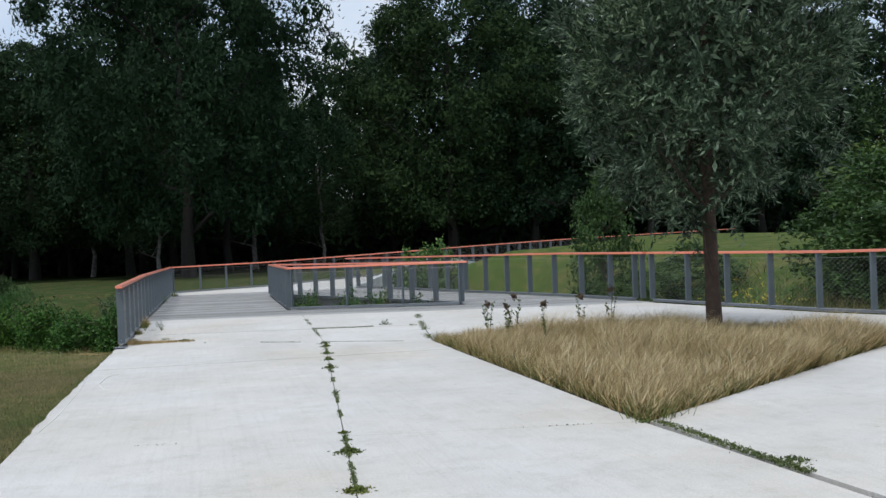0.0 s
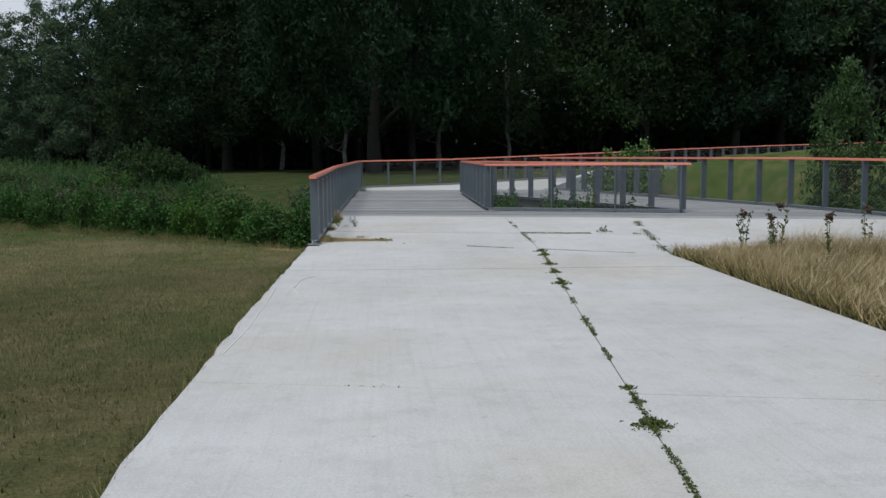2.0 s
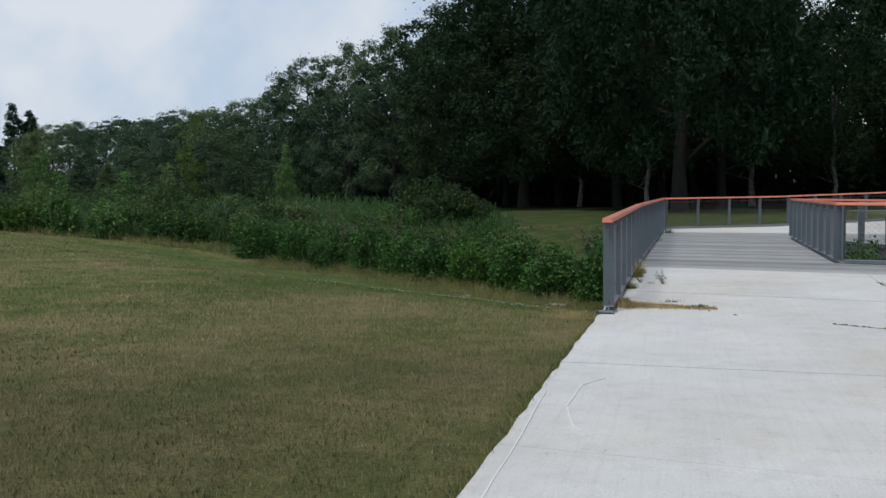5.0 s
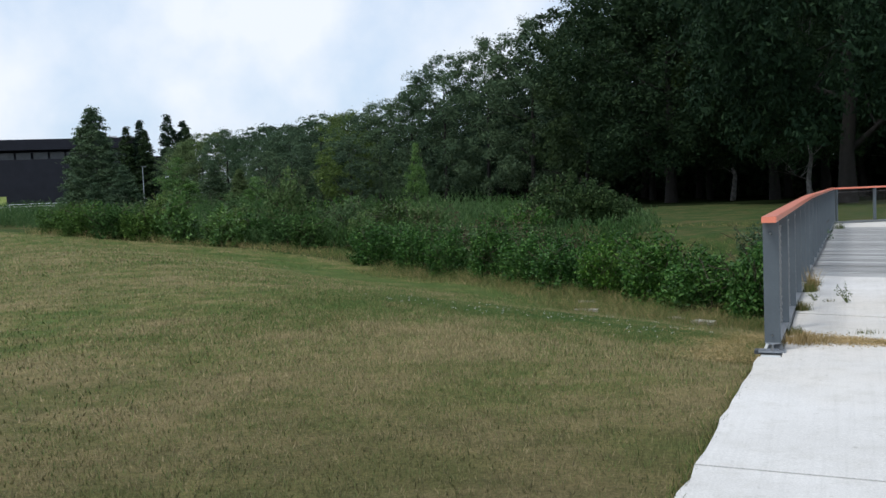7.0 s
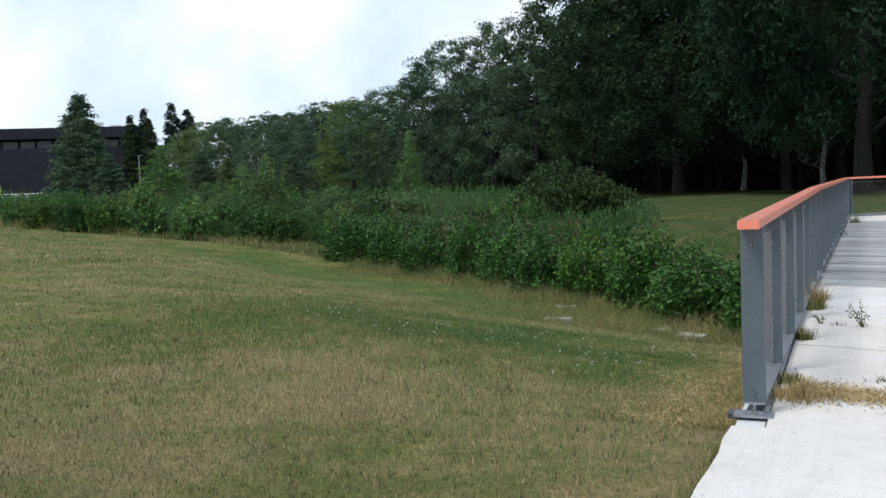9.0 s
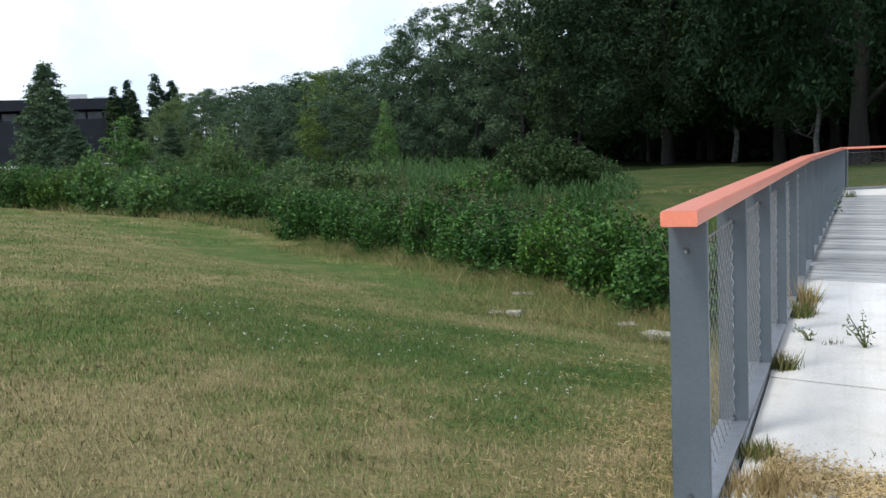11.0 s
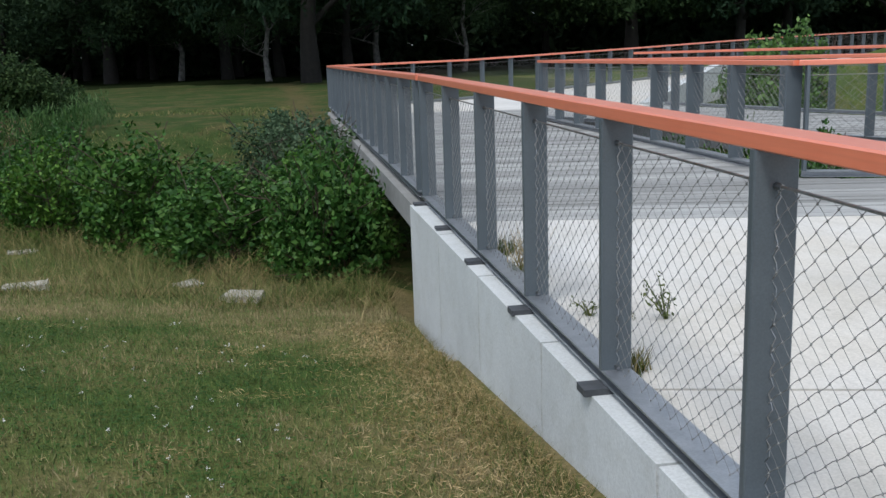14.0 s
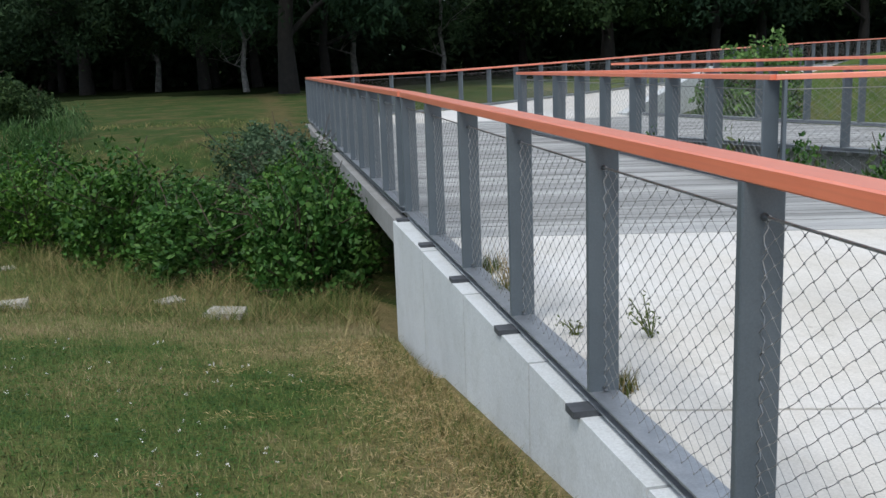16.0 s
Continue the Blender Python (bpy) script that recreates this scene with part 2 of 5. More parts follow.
M_SHADED_FLOOR.node_tree.nodes["Principled BSDF"].inputs["Specular IOR Level"].default_value = 0.0
M_SOIL = plain("dark_soil", (0.03, 0.028, 0.02), (0.07, 0.06, 0.04), 5, 0.95, 0.8, 0.03)
M_STONE = plain("pale_stone", (0.28, 0.255, 0.21), (0.48, 0.45, 0.385), 5, 0.85, 0.4, 0.01)
M_CLOVER = plain("white_flower", (0.65, 0.65, 0.6), (0.75, 0.74, 0.7), 30, 0.8, 0.0)
M_REDHERB = plain("rusty_seed_head", (0.07, 0.045, 0.028), (0.12, 0.08, 0.045), 20, 0.9, 0.0)
M_FLOWER = plain("yellow_flower", (0.42, 0.36, 0.03), (0.55, 0.46, 0.06), 30, 0.8, 0.0)
M_CLAD = plain("black_cladding", (0.009, 0.010, 0.017), (0.016, 0.018, 0.028), 0.6, 0.85, 0.0)
M_GLASS = plain("dim_glazing", (0.05, 0.06, 0.07), (0.10, 0.11, 0.12), 0.5, 0.15, 0.0)
M_WHITE = plain("white_metal", (0.6, 0.6, 0.6), (0.72, 0.72, 0.72), 3, 0.5, 0.0)
M_LIME = plain("lime_panel", (0.35, 0.42, 0.10), (0.45, 0.52, 0.16), 3, 0.6, 0.0)


def rail_paint():
    m, n, l, b = base_material("orange_rail_paint", 0.38)
    b.inputs["Specular IOR Level"].default_value = 0.7
    b.inputs["Coat Weight"].default_value, b.inputs["Coat Roughness"].default_value = 1.0, 0.42
    b.inputs["Coat IOR"].default_value = 1.75
    v = coords(n)
    col = ramp_node(n, l, noise_node(n, l, world_coords(n), 3, 6, 0.7), [(0.3, (0.78, 0.185, 0.090)), (0.7, (0.84, 0.225, 0.115))])
    grain = ramp_node(n, l, noise_node(n, l, stretched(n, l, world_coords(n), 60, 3, 90), 1.0, 4), [(0.3, (0.9, 0.88, 0.86)), (0.7, (1.05, 1.05, 1.05))])
    col = mix_node(n, l, 0.8, col, grain, "MULTIPLY")
    worn = ramp_node(n, l, noise_node(n, l, world_coords(n), 30, 4), [(0.7, (0, 0, 0)), (0.76, (1, 1, 1))])
    col = mix_node(n, l, mix_node(n, l, 0.35, (0.0, 0.0, 0.0), worn), col, (0.75, 0.42, 0.34))
    l.new(col, b.inputs["Base Color"])
    bump_node(n, l, b, noise_node(n, l, v, 120, 3), 0.08, 0.001)
    return m


def plank_material():
    m, n, l, b = base_material("weathered_planks", 0.8)
    v = world_coords(n)
    info = n.new("ShaderNodeObjectInfo")
    col = ramp_node(n, l, info.outputs["Random"], [(0.0, (0.25, 0.25, 0.245)), (0.6, (0.34, 0.34, 0.335)), (1.0, (0.43, 0.43, 0.42))])
    grain = ramp_node(n, l, noise_node(n, l, stretched(n, l, v, 2.0, 45, 10, 17), 1.0, 5, 0.65), [(0.3, (0.72, 0.72, 0.71)), (0.7, (1.15, 1.15, 1.15))])
    col = mix_node(n, l, 0.9, col, grain, "MULTIPLY")
    col = mix_node(n, l, 0.6, col, ramp_node(n, l, noise_node(n, l, v, 1.4, 5), [(0.3, (0.78, 0.77, 0.74)), (0.7, (1.1, 1.1, 1.1))]), "MULTIPLY")
    l.new(col, b.inputs["Base Color"])
    bump_node(n, l, b, noise_node(n, l, stretched(n, l, v, 2.0, 60, 10, 17), 1.0, 4), 0.4, 0.004)
    return m


M_RAIL, M_PLANK = rail_paint(), plank_material()

# ---- mesh tools ----


class Geo:
    """Collects vertices and faces of one mesh."""

    def __init__(self):
        self.v, self.f = [], []

    def add(self, verts, faces):
        k = len(self.v)
        self.v += [tuple(p) for p in verts]
        self.f += [tuple(i + k for i in q) for q in faces]
        return self

    def box(self, c, size, rz=0.0, bevel=0.0):
        sx, sy, sz = (s / 2 for s in size)
        ca, sa = math.cos(rz), math.sin(rz)
        b = min(bevel, sx * 0.9, sy * 0.9)
        if b:
            ring = [(-sx + b, -sy), (sx - b, -sy), (sx, -sy + b), (sx, sy - b), (sx - b, sy), (-sx + b, sy), (-sx, sy - b), (-sx, -sy + b)]
        else:
            ring = [(-sx, -sy), (sx, -sy), (sx, sy), (-sx, sy)]
        n = len(ring)
        vs = [(c[0] + x * ca - y * sa, c[1] + x * sa + y * ca, c[2] + z) for z in (-sz, sz) for x, y in ring]
        fs = [tuple(range(n))[::-1], tuple(range(n, 2 * n))] + [(i, (i + 1) % n, n + (i + 1) % n, n + i) for i in range(n)]
        return self.add(vs, fs)

    def prism(self, poly, z0, z1):
        """poly: (x, y) anticlockwise; z0, z1: numbers or functions of (x, y)."""
        lo = z0 if callable(z0) else (lambda x, y: z0)
        hi = z1 if callable(z1) else (lambda x, y: z1)
        n = len(poly)
        vs = [(x, y, lo(x, y)) for x, y in poly] + [(x, y, hi(x, y)) for x, y in poly]
        return self.add(vs, [tuple(range(n))[::-1], tuple(range(n, 2 * n))] + [(i, (i + 1) % n, n + (i + 1) % n, n + i) for i in range(n)])

    def tube(self, pts, radii, n=6, cap=True):
        pts = [Vector(p) for p in pts]
        rings = []
        for i, p in enumerate(pts):
            d = (pts[min(i + 1, len(pts) - 1)] - pts[max(i - 1, 0)]).normalized()
            a = d.orthogonal().normalized() if abs(d.z) > 0.9 else d.cross(Vector((0, 0, 1))).normalized()
            b = d.cross(a)
            r = radii[i] if isinstance(radii, (list, tuple)) else radii
            rings.append([p + (a * math.cos(6.2832 * k / n) + b * math.sin(6.2832 * k / n)) * r for k in range(n)])
        vs = [q for ring in rings for q in ring]
        fs = [(i * n + k, i * n + (k + 1) % n, (i + 1) * n + (k + 1) % n, (i + 1) * n + k) for i in range(len(pts) - 1) for k in range(n)]
        if cap:
            fs += [tuple(range(n))[::-1], tuple((len(pts) - 1) * n + k for k in range(n))]
        return self.add(vs, fs)

    def sweep(self, pts, section):
        """A closed section (across, up) along a polyline with mitred corners."""
        pts = [Vector(p) for p in pts]
        n, vs = len(section), []
        for i, p in enumerate(pts):
            d0 = (p - pts[i - 1]) if i else (pts[1] - p)
            d1 = (pts[i + 1] - p) if i < len(pts) - 1 else d0
            s0 = Vector((d0.y, -d0.x, 0)).normalized()
            s1 = Vector((d1.y, -d1.x, 0)).normalized()
            s = (s0 + s1).normalized()
            s = s / max(s.dot(s1), 0.3)
            vs += [p + s * a + Vector((0, 0, u)) for a, u in section]
        fs = [(i * n + k, i * n + (k + 1) % n, (i + 1) * n + (k + 1) % n, (i + 1) * n + k) for i in range(len(pts) - 1) for k in range(n)]
        fs += [tuple(range(n))[::-1], tuple((len(pts) - 1) * n + k for k in range(n))]
        return self.add(vs, fs)

    def mesh(self, name, material, smooth=False):
        me = bpy.data.meshes.new(name)
        me.from_pydata(self.v, [], self.f)
        bm = bmesh.new()
        bm.from_mesh(me)
        bmesh.ops.recalc_face_normals(bm, faces=bm.faces)
        bm.to_mesh(me)
        bm.free()
        if smooth:
            me.polygons.foreach_set("use_smooth", [True] * len(me.polygons))
        me.materials.append(material)
        return me


def array_mesh(name, co, sides, material, facing=None, side=None):
    """A mesh of separate faces, each with the given number of sides, out of an (n * sides, 3) array.
    facing: a normal for each face; side: the way in which the upper sides of upright blades turn."""
    if facing is not None:
        f = co.reshape(-1, sides, 3).copy()
        away = np.sum(np.cross(f[:, 1] - f[:, 0], f[:, 2] - f[:, 0]) * (facing if side is None else np.array(side)), 1) < 0
        f[away] = f[away][:, ::-1]
        co = f.reshape(-1, 3)
    me = bpy.data.meshes.new(name)
    nv = len(co)
    me.vertices.add(nv)
    me.vertices.foreach_set("co", np.ascontiguousarray(co, dtype=np.float32).ravel())
    me.loops.add(nv)
    me.loops.foreach_set("vertex_index", np.arange(nv, dtype=np.int32))
    me.polygons.add(nv // sides)
    me.polygons.foreach_set("loop_start", np.arange(0, nv, sides, dtype=np.int32))
    me.update(calc_edges=True)
    me.materials.append(material)
    if facing is not None:
        me.polygons.foreach_set("use_smooth", np.ones(nv // sides, dtype=bool))
        me.normals_split_custom_set_from_vertices(np.repeat(facing, sides, 0).tolist())
    return me


def unity(v):
    return v / (np.linalg.norm(v, axis=-1, keepdims=True) + 1e-6)


def put(name, me, parent=None, label="", m=None):
    ob = new(name, me)
    if parent:
        ob.parent = parent
    if m is not None:
        ob.matrix_basis = m
    if label:
        ob["label"] = label
    return ob


def empty(name, label, category, m, group="", kind=""):
    ob = new(name)
    ob.matrix_basis = m
    return tagged(ob, label, category, group, kind)


def unit(rng, n):
    v = rng.normal(size=(n, 3))
    return v / np.linalg.norm(v, axis=1)[:, None]


def leaf_cards(rng, centres, length, width, axis=None, spread=1.0, fold=0.25):
    """Rhombic folded leaves, one a centre; axis: the way in which they point, loosened by spread."""
    n = len(centres)
    a = unit(rng, n) * spread
    if axis is not None:
        a = a + axis
    a /= np.linalg.norm(a, axis=1)[:, None] + 1e-9
    b = np.cross(a, unit(rng, n))
    b /= np.linalg.norm(b, axis=1)[:, None] + 1e-9
    c = np.cross(a, b)
    s = rng.uniform(0.65, 1.3, (n, 1))
    L, W = length * s / 2, width * s / 2
    out = np.empty((n, 4, 3))
    out[:, 0], out[:, 2] = centres - a * L, centres + a * L
    out[:, 1] = centres + b * W + c * W * fold - a * L * 0.15
    out[:, 3] = centres - b * W + c * W * fold - a * L * 0.15
    return out.reshape(-1, 3)


def blades(rng, base, height, width, lean=0.5, wind=(0.0, 0.0)):
    """Grass blades: one triangle each."""
    n = len(base)
    h = height * rng.uniform(0.5, 1.25, n) if np.isscalar(height) else height
    ang = rng.uniform(0, 6.2832, n)
    side = np.stack([np.cos(ang), np.sin(ang), np.zeros(n)], 1) * (width / 2 * rng.uniform(0.7, 1.4, (n, 1)))
    la = rng.uniform(0, 6.2832, n)
    tip = base + np.stack([np.cos(la) * lean * h * rng.uniform(0, 1, n), np.sin(la) * lean * h * rng.uniform(0, 1, n), h], 1)
    tip[:, :2] += np.array(wind) * h[:, None]
    out = np.empty((n, 3, 3))
    out[:, 0], out[:, 1], out[:, 2] = base - side, base + side, tip
    return out.reshape(-1, 3)


def leaf_tris(rng, centres, length, width, axis=None, spread=1.0):
    """Far foliage: one leaf-shaped triangle a centre."""
    q = leaf_cards(rng, centres, length, width, axis, spread, 0.2).reshape(-1, 4, 3)
    return np.ascontiguousarray(q[:, (0, 1, 2)] * 1.0 + (q[:, (0, 3, 2)] - q[:, (0, 1, 2)]) * np.array([0, 0.15, 0])[None, :, None]).reshape(-1, 3)


# ---- the lie of the land ----


def step(a):
    a = np.clip(a, 0, 1)
    return a * a * (3 - 2 * a)


def plaza_z(y):
    return -0.685 + max(17.1 - y, 0) * 0.018


def deck_z(y):
    return -0.685 - 0.010 * max(y - 25.0, 0)


FAR_RAIL = [(-0.3, 41.5, 0.20), (3.4, 43.2, 0.20), (9, 47, 0.30), (15, 51.5, 0.42), (22, 57, 0.52), (30, 62, 0.60), (40, 67, 0.70)]
INNER_EDGE = [(6.3, 38.5, 0.22), (11.3, 42.6, 0.28), (17.4, 47.2, 0.40), (24.2, 52.6, 0.50), (32, 57.5, 0.58), (42, 62.5, 0.68)]


def front_line(x):
    """Where the plaza ends and the planks begin."""
    return 24.55 - 0.285 * x


def right_rail_x(y):
    return 10.43 - 0.255 * (y - 21.9)


def land(x, y):
    """Height of the ground for arrays x and y."""
    x, y = np.asarray(x, float), np.asarray(y, float)
    u = y - 0.75 * np.maximum(-x - 1, 0)
    amp = 1.1 - 0.5 * step((-x - 8) / 22)
    near = -0.72 + np.maximum(17.1 - y, 0) * 0.018 * step((y + 30) / 10)
    z = near - amp * np.interp(u, [17.2, 18.0, 18.7, 20.5, 22.3, 24.0, 25.6, 27.0, 28.2], [0, 0.012, 0.065, 0.23, 0.455, 0.665, 0.84, 0.965, 1.0])
    z = z + 0.62 * step((y - 34) / 14) * step((x + 70) / 40)
    z = z + 0.27 * step((y - 36) / 9) * (1 - step((y - 60) / 40)) * step((x + 22) / 14)
    z = z + 0.012 * np.sin(x * 0.9 + 1.3 * np.sin(y * 0.5)) * np.sin(y * 0.7) * step((-x - 1.5) / 3)
    # the lower ground beside and the mound beyond the long rail
    limit = np.where(y < 38.5, 10.43 - 0.255 * (y - 21.9), 6.2 + 1.2 * (y - 38.5))
    right = step((x - limit + 0.3) / 1.0) * step((y - 4) / 6)
    beside = (x - limit) * 0.97
    rz = -1.05 + np.clip(0.25 * (beside - 0.8), 0, 1.3) * step((y - 19) / 9) + 0.35 * np.exp(-(((x - 24) / 9) ** 2 + ((y - 47) / 8) ** 2))
    z = z * (1 - right) + rz * right
    # the bank that carries the path beyond the bridge
    best = np.full(np.shape(x), 1e9)
    bz = np.zeros(np.shape(x))
    for (ax, ay, az), (bx, by, b_z) in zip(FAR_RAIL[:-1], FAR_RAIL[1:]):
        mx0, my0, mx1, my1 = ax + 1.1, ay - 1.6, bx + 1.1, by - 1.6
        dx, dy = mx1 - mx0, my1 - my0
        s = np.clip(((x - mx0) * dx + (y - my0) * dy) / (dx * dx + dy * dy), 0, 1)
        d = np.hypot(x - mx0 - s * dx, y - my0 - s * dy)
        bz = np.where(d < best, az + s * (b_z - az) - 1.13, bz)
        best = np.minimum(best, d)
    k = 1 - step((best - 2.0) / 14.0)
    k = k * step((y - 37.0) / 3.0)
    inner_y = np.interp(x, [p[0] for p in INNER_EDGE], [p[1] for p in INNER_EDGE])
    k = np.where((x > 6.3) & (y < inner_y - 0.1), 0, k)
    z = z * (1 - k) + bz * k
    # below the paving and the bridge
    under = step((x + 0.62) / 0.15) * (x < 10.4 - 0.255 * (y - 21.9)) * (y < 24.2 - 0.285 * x)
    z = np.where(under > 0.5, np.minimum(z, near - 0.28), z)
    brook = step((x + 0.9) / 0.6) * (1 - step((x - 12) / 3)) * step((y - 23.5 + 0.285 * x) / 0.6) * (1 - step((y - 36.5) / 2.5))
    z = z * (1 - brook) + -1.95 * brook
    return z


# front of the shrubs along the brook
HEDGE_LINE = [(-0.2, 27.6), (-1.0, 27.7), (-1.9, 28.1), (-2.8, 29.0), (-3.9, 30.1), (-5.2, 31.3), (-6.7, 33.0), (-8.2, 34.7), (-10.0, 35.4), (-11.5, 36.1), (-14.3, 38.0), (-16.5, 39.2), (-19.2, 39.9), (-22, 39.4), (-26, 39.3), (-33, 41)]


def hedge_y(x):
    return np.interp(-np.asarray(x, float), [-p[0] for p in HEDGE_LINE], [p[1] for p in HEDGE_LINE])


def forest_y(x):
    """Where the mown meadow ends and the ground coloured dark for the trees' shade begins."""
    x = np.asarray(x, float)
    return 67 + np.maximum(-x - 12, 0) * 0.55 + np.clip(x - 2, 0, 12) * 0.7 + 1.5 * np.sin(x * 0.7) + 0.8 * np.sin(x * 1.9 + 1)


def lushness(x, y):
    """How green the lawn grows, from 0 (parched) to 1."""
    spot = lambda cx, cy, rx, ry: np.exp(-((x - cx) / rx) ** 2 - ((y - cy) / ry) ** 2)
    d = hedge_y(x) - y
    green = np.exp(-((d - 2.4) / 1.9) ** 2) * step((-x - 3.5) / 3) * (1 - 0.6 * step((-x - 15) / 6))
    green = green + 0.9 * spot(-3.0, 22.9, 2.0, 1.5) + 0.7 * spot(-5.6, 23.2, 1.4, 0.8) + 0.8 * spot(-4.4, 24.9, 2.0, 0.8) + 0.5 * spot(-2.0, 20.6, 0.9, 0.6) + 0.5 * spot(-1.5, 12.5, 0.7, 1.6) + 0.4 * spot(-7, 21.0, 1.6, 0.8)
    dry = 1.0 * np.exp(-((x + 0.85) / 0.42) ** 2) * step((y - 18.5) / 1.0) + 0.4 * spot(-5.0, 17.4, 3.2, 2.0) + 0.6 * spot(-3.2, 19.2, 2.4, 0.8) + 0.6 * spot(-1.6, 19.6, 0.8, 0.7) + 0.5 * spot(-3.2, 26.3, 2.4, 0.9) + 0.4 * spot(-4, 13.5, 2.6, 2.5)
    wave = 0.10 * np.sin(x * 1.9 + 1.3 * np.sin(y * 1.1)) * np.sin(y * 1.6 + np.sin(x * 0.8)) + 0.08 * np.sin(x * 4.3 + 2 * np.sin(y * 2.9)) * np.sin(y * 3.7 + x)
    return np.clip(0.42 + 0.5 * np.clip(green, 0, 1) - 0.42 * np.clip(dry, 0, 1) + 0.4 * step((x - 9) / 1.5) + wave, 0, 1)


def mark_lush(me):
    n = len(me.vertices)
    co = np.empty(n * 3, dtype=np.float32)
    me.vertices.foreach_get("co", co)
    co = co.reshape(-1, 3).astype(float)
    x, y = co[:, 0], co[:, 1]
    worn = step((19.5 - y) / 5.5) * (0.75 + 0.25 * np.sin(x * 1.3 + np.sin(y * 0.9)) * np.sin(y * 1.1))
    me.attributes.new("worn", "FLOAT", "POINT").data.foreach_set("value", worn.astype(np.float32))
    me.attributes.new("lush", "FLOAT", "POINT").data.foreach_set("value", lushness(co[:, 0], co[:, 1]).astype(np.float32))
    return me


def ground():
    def axis(lo, hi, parts):
        vals = [lo]
        for a, b, s in parts:
            vals += list(np.arange(a, b, s))
        return np.unique(np.round(vals + [hi], 3))

    xs = axis(-1500, 1500, [(-1200, -200, 200), (-200, -60, 12), (-60, -16, 0.8), (-16, 14, 0.3), (14, 60, 1.5), (60, 200, 12), (200, 1300, 200)])
    ys = axis(-1500, 1500, [(-1200, -100, 200), (-100, -12, 8), (-12, 6, 1.2), (6, 46, 0.3), (46, 90, 1.2), (90, 200, 8), (200, 1300, 200)])
    X, Y = np.meshgrid(xs, ys)
    Z = land(X, Y)
    co = np.stack([X, Y, Z], -1).reshape(-1, 3)
    nx, ny = len(xs), len(ys)
    i = (np.arange(ny - 1)[:, None] * nx + np.arange(nx - 1)[None, :]).ravel()
    q = np.stack([i, i + 1, i + nx + 1, i + nx], 1)
    me = bpy.data.meshes.new("ground")
    me.vertices.add(len(co))
    me.vertices.foreach_set("co", co.astype(np.float32).ravel())
    me.loops.add(q.size)
    me.loops.foreach_set("vertex_index", q.astype(np.int32).ravel())
    me.polygons.add(len(q))
    me.polygons.foreach_set("loop_start", np.arange(0, q.size, 4, dtype=np.int32))
    me.polygons.foreach_set("use_smooth", [True] * len(q))
    me.update(calc_edges=True)
    me.materials.append(M_LAWN)
    me.materials.append(M_MEADOW)
    me.materials.append(M_SHADED_FLOOR)
    mark_lush(me)
    cx, cy = co[q].mean(1)[:, 0], co[q].mean(1)[:, 1]
    hedge = hedge_y(cx)
    lush = ((cx < 2) & (cy > hedge)) | ((cx >= 2) & (cx < 9) & (cy > 24)) | (cy > 62)
    # faces beyond forest_y take the colour that holds the tree shade
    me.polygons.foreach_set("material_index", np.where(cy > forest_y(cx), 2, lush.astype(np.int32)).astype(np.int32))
    return tagged(put("ground", me), "mown park lawn with dry straw patches and green clover", "lawn", kind="structure")


ground()

# ---- plaza, retaining wall, bridge ----


def joint_x(y):
    """The long joint down the middle of the path."""
    return 1.46 + 0.113 * (y - 7.4) if y < 17.5 else 2.60 + 0.05 * (y - 17.5)


def joint2_x(y):
    """The second long joint, which runs along the grass bed."""
    return 4.0 if y < 8.6 else (3.9 + 0.036 * (y - 8.6) if y < 16.9 else 4.2 + 0.19 * (y - 16.9))


CROSS = [lambda x: -9.5 - 0.2 * x, lambda x: -4.6 - 0.2 * x, lambda x: 0.2 - 0.2 * x, lambda x: 5.0 - 0.22 * x, lambda x: 9.58 - 0.235 * x, lambda x: 12.82 - 0.17 * x,
         lambda x: 15.55 - 0.08 * x, lambda x: 19.2 - 0.60 * x, lambda x: 20.9 - 0.28 * x, front_line]
BED = [(3.95, 8.65), (8.8, 12.0), (8.45, 14.2), (4.25, 16.85)]


def meet(fx, fy, y0):
    y = y0
    for _ in range(30):
        y = fy(fx(y))
    return fx(y), y


def edge_x(y):
    """The paving's edge along the lawn."""
    return float(np.interp(y, [6, 10, 12.5, 16, 18.6], [-0.785, -0.80, -0.81, -0.775, -0.715]))


